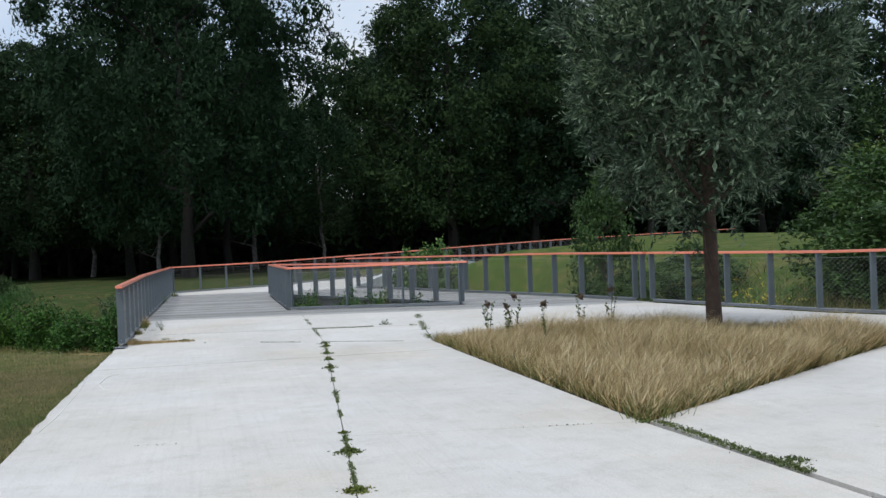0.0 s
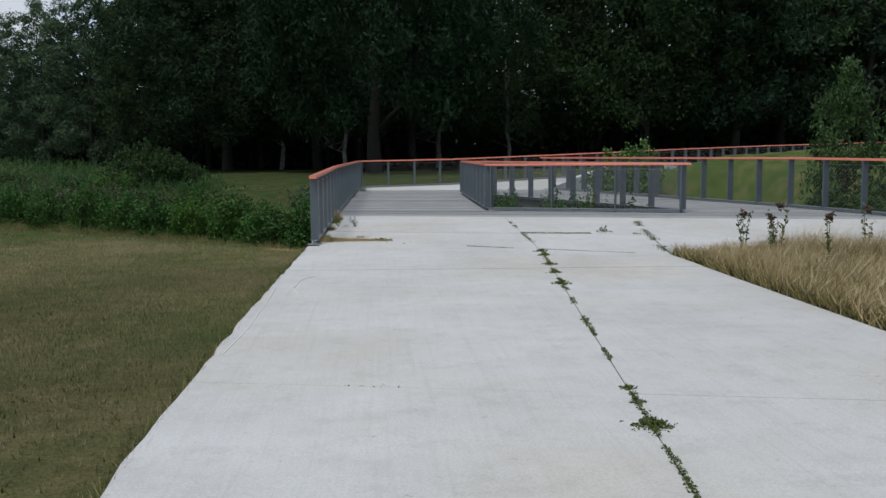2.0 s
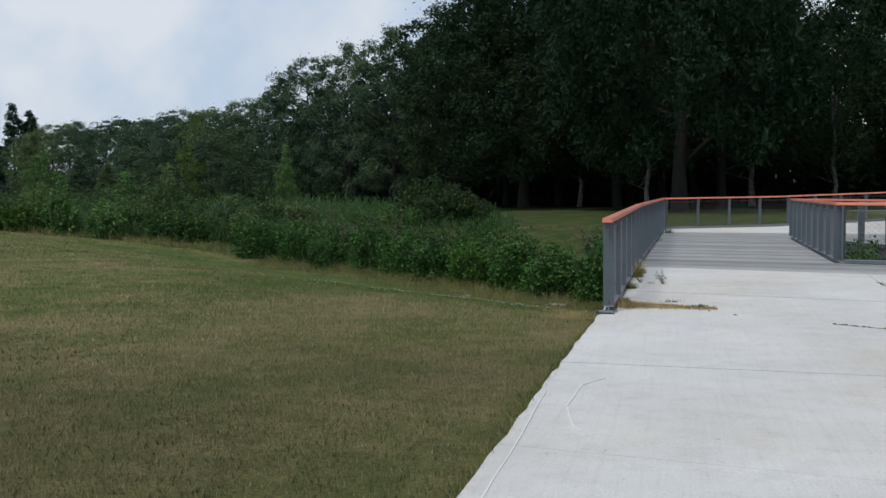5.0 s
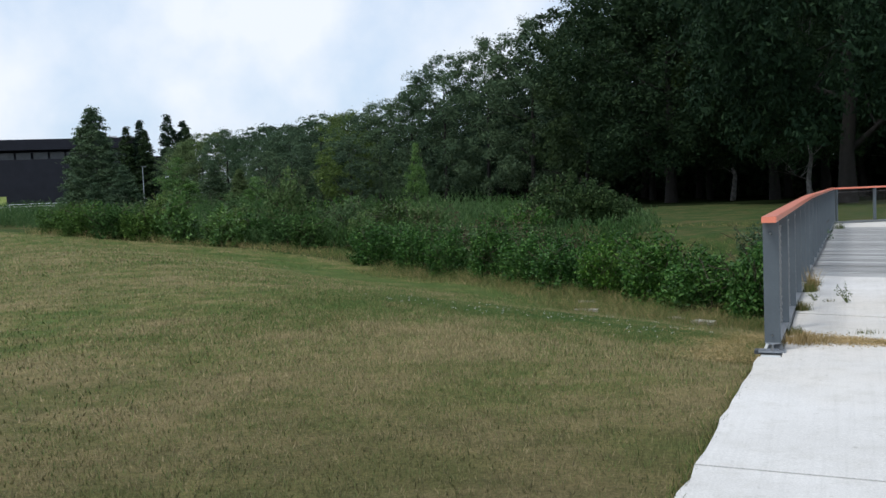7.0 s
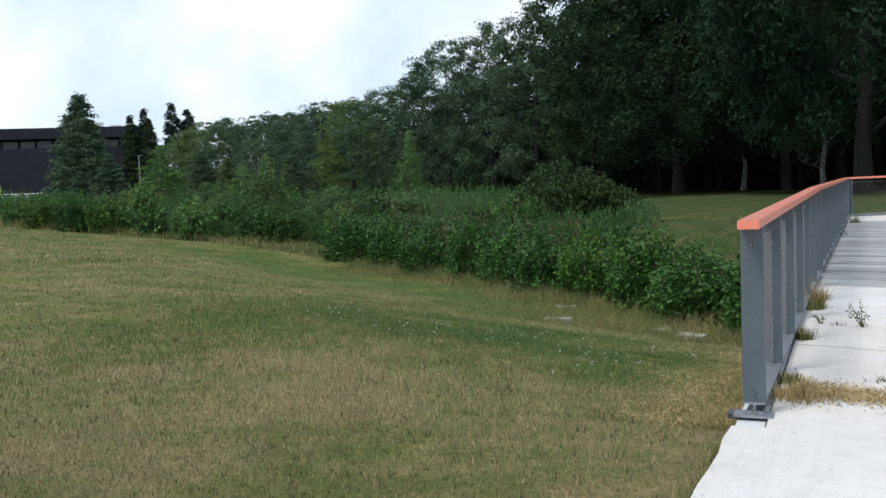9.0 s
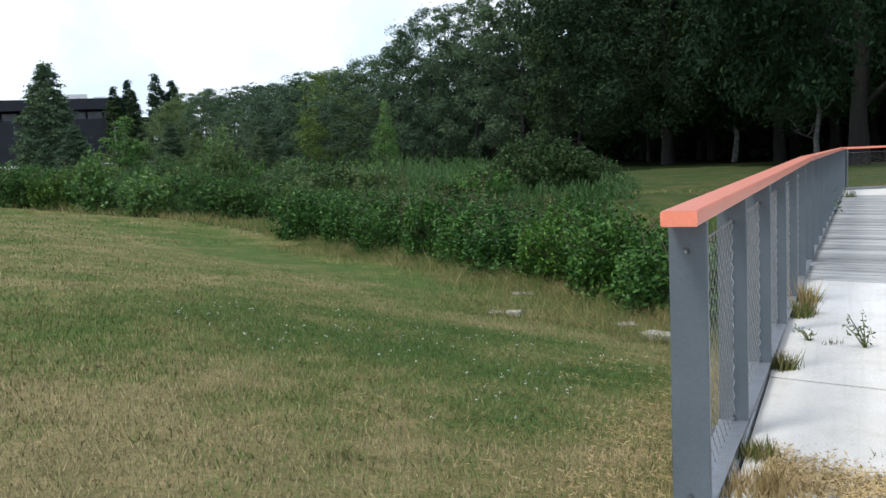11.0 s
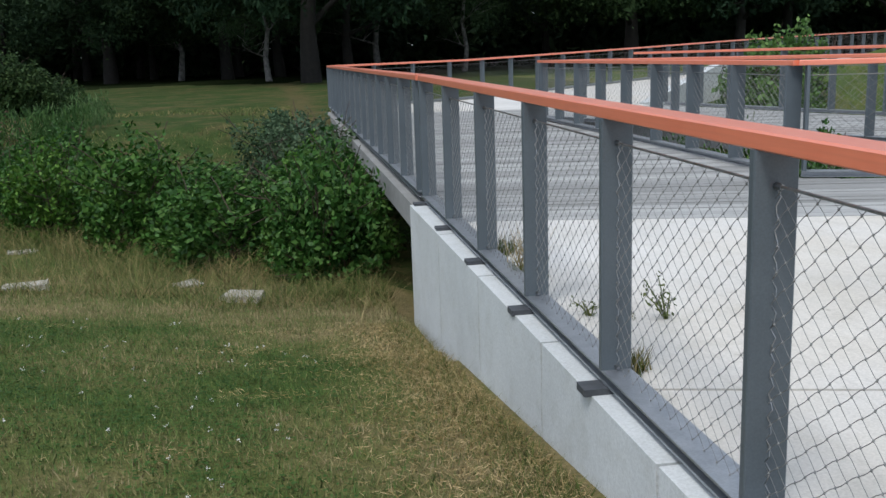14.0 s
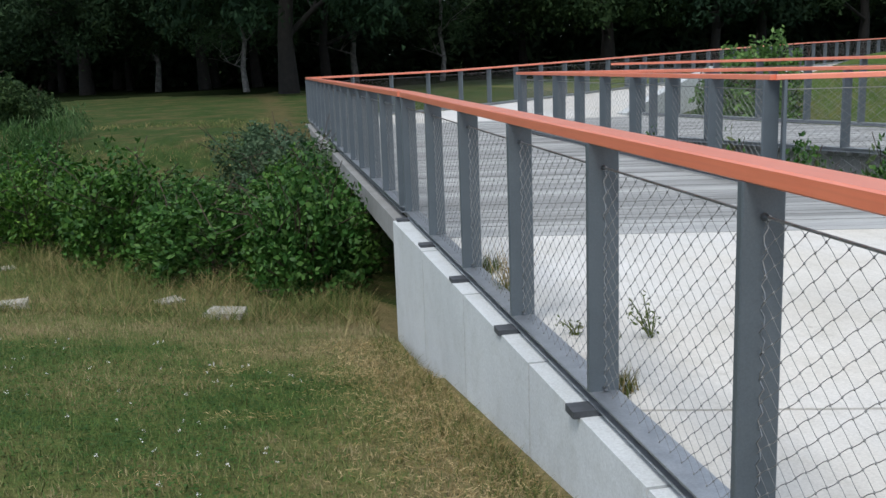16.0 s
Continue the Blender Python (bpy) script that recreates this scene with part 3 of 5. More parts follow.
def paving():
    plaza = empty("pavement", "pale brushed concrete plaza in large slabs", "pavement", pose(0, 0, 0), kind="structure")
    top = lambda x, y: plaza_z(y)
    low = lambda x, y: plaza_z(y) - 0.26
    g = 0.005
    rng = random.Random(4)

    def slab(poly):
        cx, cy = sum(p[0] for p in poly) / len(poly), sum(p[1] for p in poly) / len(poly)
        shrunk = []
        for x, y in poly:
            d = math.hypot(x - cx, y - cy)
            shrunk.append((x - (x - cx) / d * g * 1.4, y - (y - cy) / d * g * 1.4))
        dz = rng.uniform(-0.003, 0.002)
        put("slab", Geo().prism(shrunk, lambda x, y: low(x, y), lambda x, y: top(x, y) + dz).mesh("slab", M_CONCRETE), plaza)

    left_edge = lambda y: edge_x(y) if y < 18.7 else -0.548
    for f0, f1 in zip(CROSS[:-1], CROSS[1:]):
        # left strip, its outer edge slightly ragged
        a, d = meet(left_edge, f0, f0(-0.76)), meet(left_edge, f1, f1(-0.76))
        b, c = meet(joint_x, f0, f0(2)), meet(joint_x, f1, f1(2))
        top_y = min(d[1], 18.62)
        n = 12 if a[1] < 18.6 and d[1] > 0 else 1
        edge = [(edge_x(v) + rng.uniform(-0.016, 0.016), v) for v in [top_y + (a[1] - top_y) * k / n for k in range(1, n)]]
        notch = [(-0.548, 18.62), (-0.715, 18.62)] if a[1] < 18.6 < d[1] else []
        slab([a, b, c, d] + notch + edge)
        # middle strip
        b2, c2 = meet(joint2_x, f0, f0(4)), meet(joint2_x, f1, f1(4))
        slab([b, b2, c2, c])
    # slabs round the grass bed
    outer = lambda y: right_rail_x(y) - 0.15
    slab([(4.0, -10.3), (17.5, -13.0), (15.6, 1.0), (4.0, 3.0)])
    slab([(4.0, 3.0), (15.6, 1.0), (14.1, 7.2), (4.02, 6.2)])
    slab([(4.02, 6.2), (14.1, 7.2), (13.0, 11.3), (8.8, 12.0), (3.95, 8.65)])
    slab([(8.8, 12.0), (13.0, 11.3), (11.6, 16.7), (8.45, 14.2)])
    slab([(4.25, 16.85), (8.45, 14.2), (11.6, 16.7), (10.75, 20.0), (4.75, 19.8)])
    slab([(4.75, 19.8), (10.75, 20.0), (10.35, 21.6), (5.0, 23.1)])
    # soil of the bed
    put("soil", Geo().prism(BED, lambda x, y: plaza_z(y) - 0.25, lambda x, y: plaza_z(y) - 0.02).mesh("soil", M_SOIL), plaza)
    # fill below the joints
    for poly in ([(-0.7, -10), (11, -10), (11.4, 17.0), (-0.7, 17.0)], [(-0.7, 17.0), (11.3, 17.0), (10.2, 21.4), (-0.5, 24.5)]):
        put("joint_fill", Geo().prism(poly, lambda x, y: plaza_z(y) - 0.27, lambda x, y: plaza_z(y) - 0.05).mesh("joint_fill", M_SOIL), plaza)


RAIL_SECTION = [(-0.054, -0.043), (-0.050, -0.047), (0.050, -0.047), (0.054, -0.043), (0.054, -0.006), (0.049, 0.0), (-0.049, 0.0), (-0.054, -0.006)]


def net_panel(a, b, za0, za1, zb0, zb1, cw=0.085, ch=0.066, r=0.0014, wavy=False):
    """Diamond wire net between two posts; a, b: (x, y); z of bottom and top at each end."""
    g = Geo()
    ax, ay = a
    bx, by = b
    w = math.hypot(bx - ax, by - ay)
    h = za1 - za0

    def at(s, t):
        return Vector((ax + (bx - ax) * s / w, ay + (by - ay) * s / w, za0 + (zb0 - za0) * s / w + t))

    slope = ch / cw
    rows = int(h / ch) + 1
    n = int(w / cw) + rows + 2
    for sign in (1, -1):
        for i in range(-1, n):
            s0 = (i - rows) * cw if sign > 0 else i * cw
            # line: t = slope * (s - s0) for sign > 0; t = slope * (s0 - s) for sign < 0
            lo_s, hi_s = (max(0, s0), min(w, s0 + h / slope)) if sign > 0 else (max(0, s0 - h / slope), min(w, s0))
            if hi_s - lo_s < 0.01:
                continue
            t0 = slope * (lo_s - s0) if sign > 0 else slope * (s0 - lo_s)
            t1 = slope * (hi_s - s0) if sign > 0 else slope * (s0 - hi_s)
            rr = r if sign < 0 else r * 0.65
            if not wavy:
                g.tube([at(lo_s, t0), at(hi_s, t1)], rr, 3, False)
                continue
            k = max(2, int((hi_s - lo_s) / cw * 4))
            pts = []
            for j in range(k + 1):
                ss, tt = lo_s + (hi_s - lo_s) * j / k, t0 + (t1 - t0) * j / k
                bend = 0.0022 * math.sin(6.2832 * (ss - s0) / cw)
                pts.append(at(min(max(ss - sign * bend * 0.6, 0), w), min(max(tt + bend * 0.8, 0), h)))
            g.tube(pts, rr, 3, False)
    if wavy:
        # ferrules where the wires cross
        for i in range(int(w / cw * 2) + 1):
            for j in range(int(h / ch * 2) + 1):
                if (i + j) % 2:
                    continue
                ss, tt = i * cw / 2, j * ch / 2
                if ss < w and tt < h:
                    p = at(ss, tt)
                    e = 0.0042
                    g.add([p + Vector(q) * e for q in ((1, 0, 0), (-1, 0, 0), (0, 1, 0), (0, -1, 0), (0, 0, 1.2), (0, 0, -1.2))],
                          [(0, 2, 4), (2, 1, 4), (1, 3, 4), (3, 0, 4), (2, 0, 5), (1, 2, 5), (3, 1, 5), (0, 3, 5)])
    return g


def railing(name, label, line, posts, close=False, plates=False, extra=(), wide=0.155, tall=0.0):
    """line: (x, y, z of the handrail's top); posts: distances along the line; extra: distances of additional posts; tall: added to the usual height."""
    line = [Vector(p) for p in line]
    lengths = [(line[i + 1].xy - line[i].xy).length for i in range(len(line) - 1)]

    def at(s):
        for i, d in enumerate(lengths):
            if s <= d + 1e-6 or i == len(lengths) - 1:
                t = s / d
                p = line[i].lerp(line[i + 1], t)
                return p, (line[i + 1].xy - line[i].xy).normalized()
            s -= d

    thing = empty(name, label, "railing", Matrix.Translation((line[0].x, line[0].y, line[0].z - 1.045)))
    inv = Matrix.Translation((-line[0].x, -line[0].y, -(line[0].z - 1.045)))

    def add(part_name, g, material, lab="", smooth=False):
        me = g.mesh(part_name, material, smooth)
        me.transform(inv)
        return put(part_name, me, thing, lab)

    add("handrail", Geo().sweep(line, RAIL_SECTION), M_RAIL, "orange painted handrail")
    every = sorted(list(posts) + list(extra))
    shared = None
    for s in every:
        p, d = at(s)
        rz = math.atan2(d.y, d.x) - math.pi / 2
        if shared is None:
            shared = Geo().box((0, 0, -0.512 - tall / 2), (wide, 0.030, 0.932 + tall), 0, 0.004).mesh("post", M_STEEL)
        put("post", shared, thing, m=Matrix.Translation(p + inv.translation) @ pose(0, 0, 0, 0, 0, math.degrees(rz)))
        if plates:
            n = Vector((-d.y, d.x, 0))
            add("foot_plate", Geo().box((p.x + n.x * 0.05, p.y + n.y * 0.05, p.z - 1.05), (0.17, 0.10, 0.028), rz, 0.004), M_PLATE)
    # bottom rail and cable, panel by panel
    for a, b in zip(every[:-1], every[1:]):
        pa, da = at(a + 0.012)
        pb, db = at(b - 0.012)
        if (pb - pa).length < 0.5:
            continue
        pa0, pb0 = at(a - 0.02)[0] if a > 0.03 else pa, at(b - 0.0205)[0]
        bottom = [Vector((p.x, p.y, p.z - 0.978 - tall)) for p in (pa0, pb0)]
        add("bottom_rail", Geo().sweep(bottom, [(-0.056, 0.0), (-0.056, -0.008), (-0.006, -0.012), (-0.006, -0.044), (-0.045, -0.048), (-0.045, -0.055), (0.045, -0.055), (0.045, -0.048), (0.006, -0.044), (0.006, -0.012), (0.056, -0.008), (0.056, 0.0)]), M_GALV, "galvanised bottom channel")
        top = [Vector((p.x, p.y, p.z - 0.135)) for p in (pa, pb)]
        add("cable", Geo().tube(top, 0.0045, 5, False), M_WIRE)
        cw, ch, r = (0.085, 0.066, 0.0013) if close else (0.11, 0.085, 0.0016)
        add("wire_net", net_panel((pa.x, pa.y), (pb.x, pb.y), pa.z - 0.975 - tall, pa.z - 0.137, pb.z - 0.975 - tall, pb.z - 0.137, cw, ch, r, close == 2), M_WIRE)
        if close:
            for p, sgn in ((pa, 1), (pb, -1)):
                lace = [Vector((p.x + math.sin(k * 2.2) * 0.006, p.y + sgn * 0.012 + math.cos(k * 2.2) * 0.009, p.z - 0.14 - 0.835 * k / 40)) for k in range(41)]
                add("lacing_wire", Geo().tube(lace, 0.0017, 3, False), M_STAINLESS)
                add("eye_bolt", Geo().tube([(p.x, p.y - 0.004 * sgn, p.z - 0.135), (p.x, p.y + 0.03 * sgn, p.z - 0.135)], [0.011, 0.007], 8), M_STAINLESS, "stainless eye bolt")
                add("eye_bolt", Geo().tube([(p.x, p.y - 0.004 * sgn, p.z - 0.965), (p.x, p.y + 0.025 * sgn, p.z - 0.965)], [0.010, 0.006], 8), M_STAINLESS, "stainless eye bolt")
    return thing


def rail_top(y):
    return 0.36 - 0.010 * max(y - 25.0, 0)


RX = lambda y: -0.625 + 0.012 * (y - 18.7)
PITCH = 1.135


def railings():
    # the run along the retaining wall, ending at the plaza
    y0, y1 = 18.71, 25.72
    t = railing("railing", "grey steel railing with orange handrail on the wall edge", [(RX(y0), y0, rail_top(y0)), (RX(y1), y1, rail_top(y1))],
                [0.17] + [0.14 + PITCH * i for i in range(1, 7)], 2, True, wide=0.118)
    end = Vector((RX(y0), y0 + 0.17, rail_top(y0)))
    inv = t.matrix_basis.inverted()
    for dz, rr in ((-0.135, 0.009), (-0.92, 0.009)):
        me = Geo().tube([end + Vector((0, -0.008, dz)), end + Vector((0, -0.028, dz)), end + Vector((0, -0.042, dz))], [0.009, 0.009, 0.005], 8).mesh("bolt", M_STAINLESS)
        me.transform(inv)
        put("bolt", me, t, "stainless bolt head")
    me = Geo().box((end.x, end.y - 0.03, plaza_z(18.8) + 0.006), (0.20, 0.12, 0.012), 0, 0.004).mesh("base_plate", M_GALV)
    me.transform(inv)
    bp = put("base_plate", me, t, "galvanised base plate")
    for dx in (0.0,):
        me = Geo().tube([end + Vector((dx, -0.055, -1.04)), end + Vector((dx, -0.055, -1.0))], [0.012, 0.010], 6).mesh("anchor_bolt", M_STAINLESS)
        me.transform(inv)
        put("anchor_bolt", me, bp)
    # the run along the bridge, then round the bend and far along the path
    b0 = 25.86
    n = 14
    length = 41.5 - b0
    railing("railing", "grey steel railing with orange handrail on the bridge edge", [(RX(b0), b0, rail_top(b0)), (-0.3, 41.5, rail_top(41.5))],
            [0.12 + (length - 0.15) * i / n for i in range(n + 1)], True, wide=0.122)
    pts = [FAR_RAIL[0][:2] + (rail_top(41.5),)] + FAR_RAIL[1:]
    total = sum(math.dist(a[:2], b[:2]) for a, b in zip(pts[:-1], pts[1:]))
    railing("railing", "long orange-topped railing curving along the far path", pts, [0.1 + 1.14 * i for i in range(int(total / 1.14))])
    # round the opening in the bridge
    pl, pr, pb = (2.83, 25.85), (6.80, 24.15), (3.06, 34.9)
    tri = [(*pl, rail_top(25.8)), (*pr, rail_top(24)), (*pb, rail_top(34.9)), (*pl, rail_top(25.8))]
    sides = [math.dist(a[:2], b[:2]) for a, b in zip(tri[:-1], tri[1:])]
    marks, s = [], 0.0
    for d, k in zip(sides, (3, 10, 8)):
        marks += [s + 0.08 + (d - 0.16) * i / k for i in range(k + 1)]
        s += d
    railing("railing", "grey railing with orange handrail round the triangular opening in the bridge", tri, marks)
    # the long run on the other side
    y_a, y_b, y_c = 3.0, 21.75, 38.45
    f = lambda y: (right_rail_x(y), y, rail_top(y) + max(17.1 - y, 0) * 0.018 + 0.07)
    L = math.dist(f(y_a)[:2], f(y_b)[:2])
    railing("railing", "grey steel railing with orange handrail along the plaza edge", [f(y_a), f(17.1), f(y_b)], [L - 0.1 - 1.14 * i for i in range(int(L / 1.14))], tall=0.07)
    L = math.dist(f(y_b)[:2], f(y_c)[:2])
    railing("railing", "grey steel railing with orange handrail along the bridge's outer edge", [f(y_b + 0.12), f(25.0), f(y_c)], [0.1 + 1.14 * i for i in range(int(L / 1.14))], extra=[0.36], tall=0.07)


def retaining_wall():
    wall = empty("wall_west", "pale precast concrete retaining wall with vertical joints", "wall", pose(0, 0, 0), kind="structure")
    y, i = 18.62, 0
    cuts = [18.62, 20.45, 21.75, 23.05, 24.35, 25.70]
    for a, b in zip(cuts[:-1], cuts[1:]):
        put("panel", Geo().prism([(-0.704, a + 0.010), (-0.56, a + 0.010), (-0.56, b - 0.010), (-0.704, b - 0.010)], -2.4, lambda x, yy: plaza_z(yy) - 0.018).mesh("panel", M_WALL), wall)
    put("core", Geo().prism([(-0.69, 18.66), (-0.57, 18.66), (-0.57, 25.66), (-0.69, 25.66)], -2.38, -0.74).mesh("core", M_SOIL), wall)
    # the wall turns below the bridge
    put("abutment", Geo().prism([(-0.55, 24.55), (10.2, 21.45), (10.3, 21.75), (-0.55, 25.70)], -2.4, -0.87).mesh("abutment", M_WALL), wall)


def bridge():
    """Plank deck with its edge beams, in the shape of a Y."""
    deck = empty("bridge_deck", "weathered grey timber plank deck of a footbridge", "bridge", pose(0, 0, 0), kind="structure")
    pl, pr, pb = (2.83, 25.85), (6.80, 24.15), (3.06, 34.9)

    def edges(v):
        """Spans along a plank row that starts at the left edge, v: the y at x = 0."""
        def solve(fx):
            y = v
            for _ in range(25):
                y = v - 0.285 * fx(y)
            return fx(y), y
        left = solve(lambda y: RX(y) + 0.02)
        right = solve(lambda y: right_rail_x(y) - 0.0)
        a = solve(lambda y: pl[0] + (pb[0] - pl[0]) * (y - pl[1]) / (pb[1] - pl[1]))
        b = solve(lambda y: pr[0] + (pb[0] - pr[0]) * (y - pr[1]) / (pb[1] - pr[1]))
        front = lambda x: pl[1] + (pr[1] - pl[1]) * (x - pl[0]) / (pr[0] - pl[0])
        if a[1] > pl[1] and a[0] < b[0] and a[1] < pb[1]:
            return [(left, (a[0] - 0.06, a[1])), ((b[0] + 0.06, b[1]), right)]
        # rows that cross the front of the opening
        x = (v - pl[1] + pl[0] * (pr[1] - pl[1]) / (pr[0] - pl[0])) / (0.285 + (pr[1] - pl[1]) / (pr[0] - pl[0]))
        if pl[0] < x < pr[0] and a[1] < pb[1] and b[1] > pr[1]:
            return [(left, (x - 0.1, v - 0.285 * (x - 0.1))), ((b[0] + 0.06, b[1]), right)]
        return [(left, right)]

    rng = random.Random(9)
    w = 0.150
    v = 24.57
    while v < 39.0:
        for a, b in edges(v + w / 2):
            if b[0] - a[0] < 0.1:
                continue
            dz = rng.uniform(-0.003, 0.003)
            q = [(a[0], a[1] - w / 2 + 0.005), (b[0], b[1] - w / 2 + 0.005), (b[0], b[1] + w / 2 - 0.005), (a[0], a[1] + w / 2 - 0.005)]
            put("plank", Geo().prism(q, lambda x, y: deck_z(y) - 0.045, lambda x, y: deck_z(y) + dz).mesh("plank", M_PLANK), deck)
        v += w
    beam = [(-0.06, -0.27), (0.06, -0.27), (0.06, -0.05), (-0.06, -0.05)]

    def edge(name, pts):
        put(name, Geo().sweep([(x, y, deck_z(y)) for x, y in pts], beam).mesh(name, M_PLANK), deck, "weathered timber edge beam")

    edge("edge_beam", [(RX(25.7) - 0.05, 25.72), (-0.36, 41.4)])
    edge("edge_beam", [(3.01, 25.95), (3.12, 34.0)])
    edge("edge_beam", [(6.86, 24.6), (3.3, 34.9)])
    edge("edge_beam", [(3.0, 25.98), (6.72, 24.4)])
    edge("edge_beam", [(right_rail_x(21.9) + 0.06, 21.9), (right_rail_x(38.4) + 0.06, 38.4)])
    # joists below the planks
    for k in range(4):
        x0 = 0.2 + 0.75 * k
        put("joist", Geo().sweep([(x0, 24.9, deck_z(24.9)), (x0 + 0.1, 38.8, deck_z(38.8))], [(-0.05, -0.3), (0.05, -0.3), (0.05, -0.05), (-0.05, -0.05)]).mesh("joist", M_STEEL), deck)
    # path beyond the bridge
    lane = [(-0.28, 39.0, deck_z(39))] + [(x, y, z - 1.045) for x, y, z in FAR_RAIL[:]]
    inner = [(6.2, 37.15, deck_z(38))] + [(x, y, z - 1.045) for x, y, z in INNER_EDGE] 
    g = Geo()
    n = min(len(lane), len(inner))
    lane[1] = (-0.3, 41.5, deck_z(41.5))
    vs = [p for pair in zip(lane[:n], inner[:n]) for p in pair]
    vs += [(x, y, z - 0.3) for x, y, z in vs]
    fs = [(2 * i, 2 * i + 1, 2 * i + 3, 2 * i + 2) for i in range(n - 1)]
    fs += [(2 * n + 2 * i, 2 * n + 2 * i + 2, 2 * i + 2, 2 * i) for i in range(n - 1)]
    fs += [(2 * i + 1, 2 * n + 2 * i + 1, 2 * n + 2 * i + 3, 2 * i + 3) for i in range(n - 1)]
    g.add(vs, fs + [(0, 2 * n, 2 * n + 1, 1)])
    # low wing wall that holds the mound beside the path
    rise = [(0.0, 0.02), (2.2, 0.45), (4.4, 0.85), (6.4, 0.8), (9.0, 0.35), (13, -0.2), (40, -0.3)]
    g2 = Geo()
    vs = []
    run = 0.0
    pts = []
    for a, b in zip(INNER_EDGE[:-1], INNER_EDGE[1:]):
        d = math.dist(a[:2], b[:2])
        pts += [(run + d * t / 4, [a[c] + (b[c] - a[c]) * t / 4 for c in range(3)]) for t in range(4)]
        run += d
    for t, (px, py, pz) in pts:
        h = float(np.interp(t, [r[0] for r in rise], [r[1] for r in rise]))
        for dx, dz in ((0.02, -0.4), (0.02, h), (0.2, h), (0.2, -0.4)):
            vs.append((px + dx, py - dx * 0.8, pz - 1.045 + dz))
    m = len(pts)
    g2.add(vs, [(4 * i + c, 4 * i + (c + 1) % 4, 4 * i + 4 + (c + 1) % 4, 4 * i + 4 + c) for i in range(m - 1) for c in range(4)] + [(0, 1, 2, 3)])
    tagged(put("wall_wing", g2.mesh("wall_wing", M_WALL)), "low sloping concrete wing wall below the grassy mound", "wall", kind="structure")
    tagged(put("path", g.mesh("path", M_CONCRETE)), "pale concrete path beyond the footbridge", "path", kind="structure")


retaining_wall()
railings()

# ---- trees and shrubs ----


def limb(g, rng, p, d, length, r, depth, tips, n=6, droop=0.0):
    """A tapered crooked limb with side limbs; gathers the ends of twigs."""
    pts, radii = [p], [r]
    steps = 4
    for i in range(steps):
        d = (d + Vector((rng.uniform(-1, 1), rng.uniform(-1, 1), rng.uniform(-0.6, 0.8))) * 0.22 - Vector((0, 0, droop))).normalized()
        p = p + d * (length / steps)
        pts.append(p)
        radii.append(max(r * (1 - 0.75 * (i + 1) / steps), 0.006))
    g.tube(pts, radii, n, False)
    if depth == 0:
        tips.append(p)
        tips.append(pts[-2])
        return
    for i in range(1, steps + 1):
        for _ in range(2):
            side = Vector((rng.uniform(-1, 1), rng.uniform(-1, 1), rng.uniform(-0.1, 0.7))).normalized()
            limb(g, rng, pts[i], (d * 0.35 + side).normalized(), length * rng.uniform(0.4, 0.6), radii[i] * 0.6, depth - 1, tips, 4, droop)


def crown_points(rng, n_clump, shape):
    """Centres of leaf clumps in an uneven envelope; shape(h): radius at the height h from 0 to 1."""
    out = []
    while len(out) < n_clump:
        h, a, q = rng.uniform(0, 1), rng.uniform(0, 6.2832), rng.uniform(0.3, 1) ** 0.5
        r = shape(h)
        if r <= 0 or rng.uniform() > (r * 1.2 + 0.2):
            continue
        r *= 1 + 0.20 * math.sin(3 * a + 7 * h) + 0.13 * math.sin(7 * a - 11 * h)
        out.append((math.cos(a) * r * q, math.sin(a) * r * q, h))
    return np.array(out)


def spray_clumps(rng, cen, hub, radii, clump_r, per, size, aspect, hang=0.0, core=12):
    """Leaves on the outer and upper side of flattened clumps, with coarser leaves inside."""
    n = len(cen)
    up = np.array([0, 0, 1.0])
    out = unity((cen - hub) / radii)
    r = clump_r * rng.uniform(0.55, 1.4, (n, 1, 1))
    d = unity(unit(rng, n * per).reshape(n, per, 3) + out[:, None, :] * 0.4 + up * 0.4)
    off = d * r * rng.uniform(0.68, 1.06, (n, per, 1))
    off[:, :, 2] *= 0.82
    loose = rng.uniform(size=(n, per, 1)) < 0.15
    off = off + loose * rng.normal(size=(n, per, 3)) * clump_r * 0.42
    if hang:
        off[:, :, 2] -= hang * np.abs(rng.normal(size=(n, per)))
    p = (cen[:, None, :] + off).reshape(-1, 3)
    axis = d.reshape(-1, 3) * 0.55 - up * (0.35 + hang * 0.5)
    small = leaf_tris(rng, p, size * 1.15, size * aspect * 1.5, axis, 1.0)
    dc = unit(rng, n * core)
    pc = np.repeat(cen, core, 0) + dc * np.repeat(r.reshape(-1, 1), core, 0) * np.array([0.45, 0.45, 0.3])
    big = leaf_tris(rng, pc, clump_r * 0.55, clump_r * 0.6, dc * 0.4, 1.0)
    return np.concatenate([small, big])


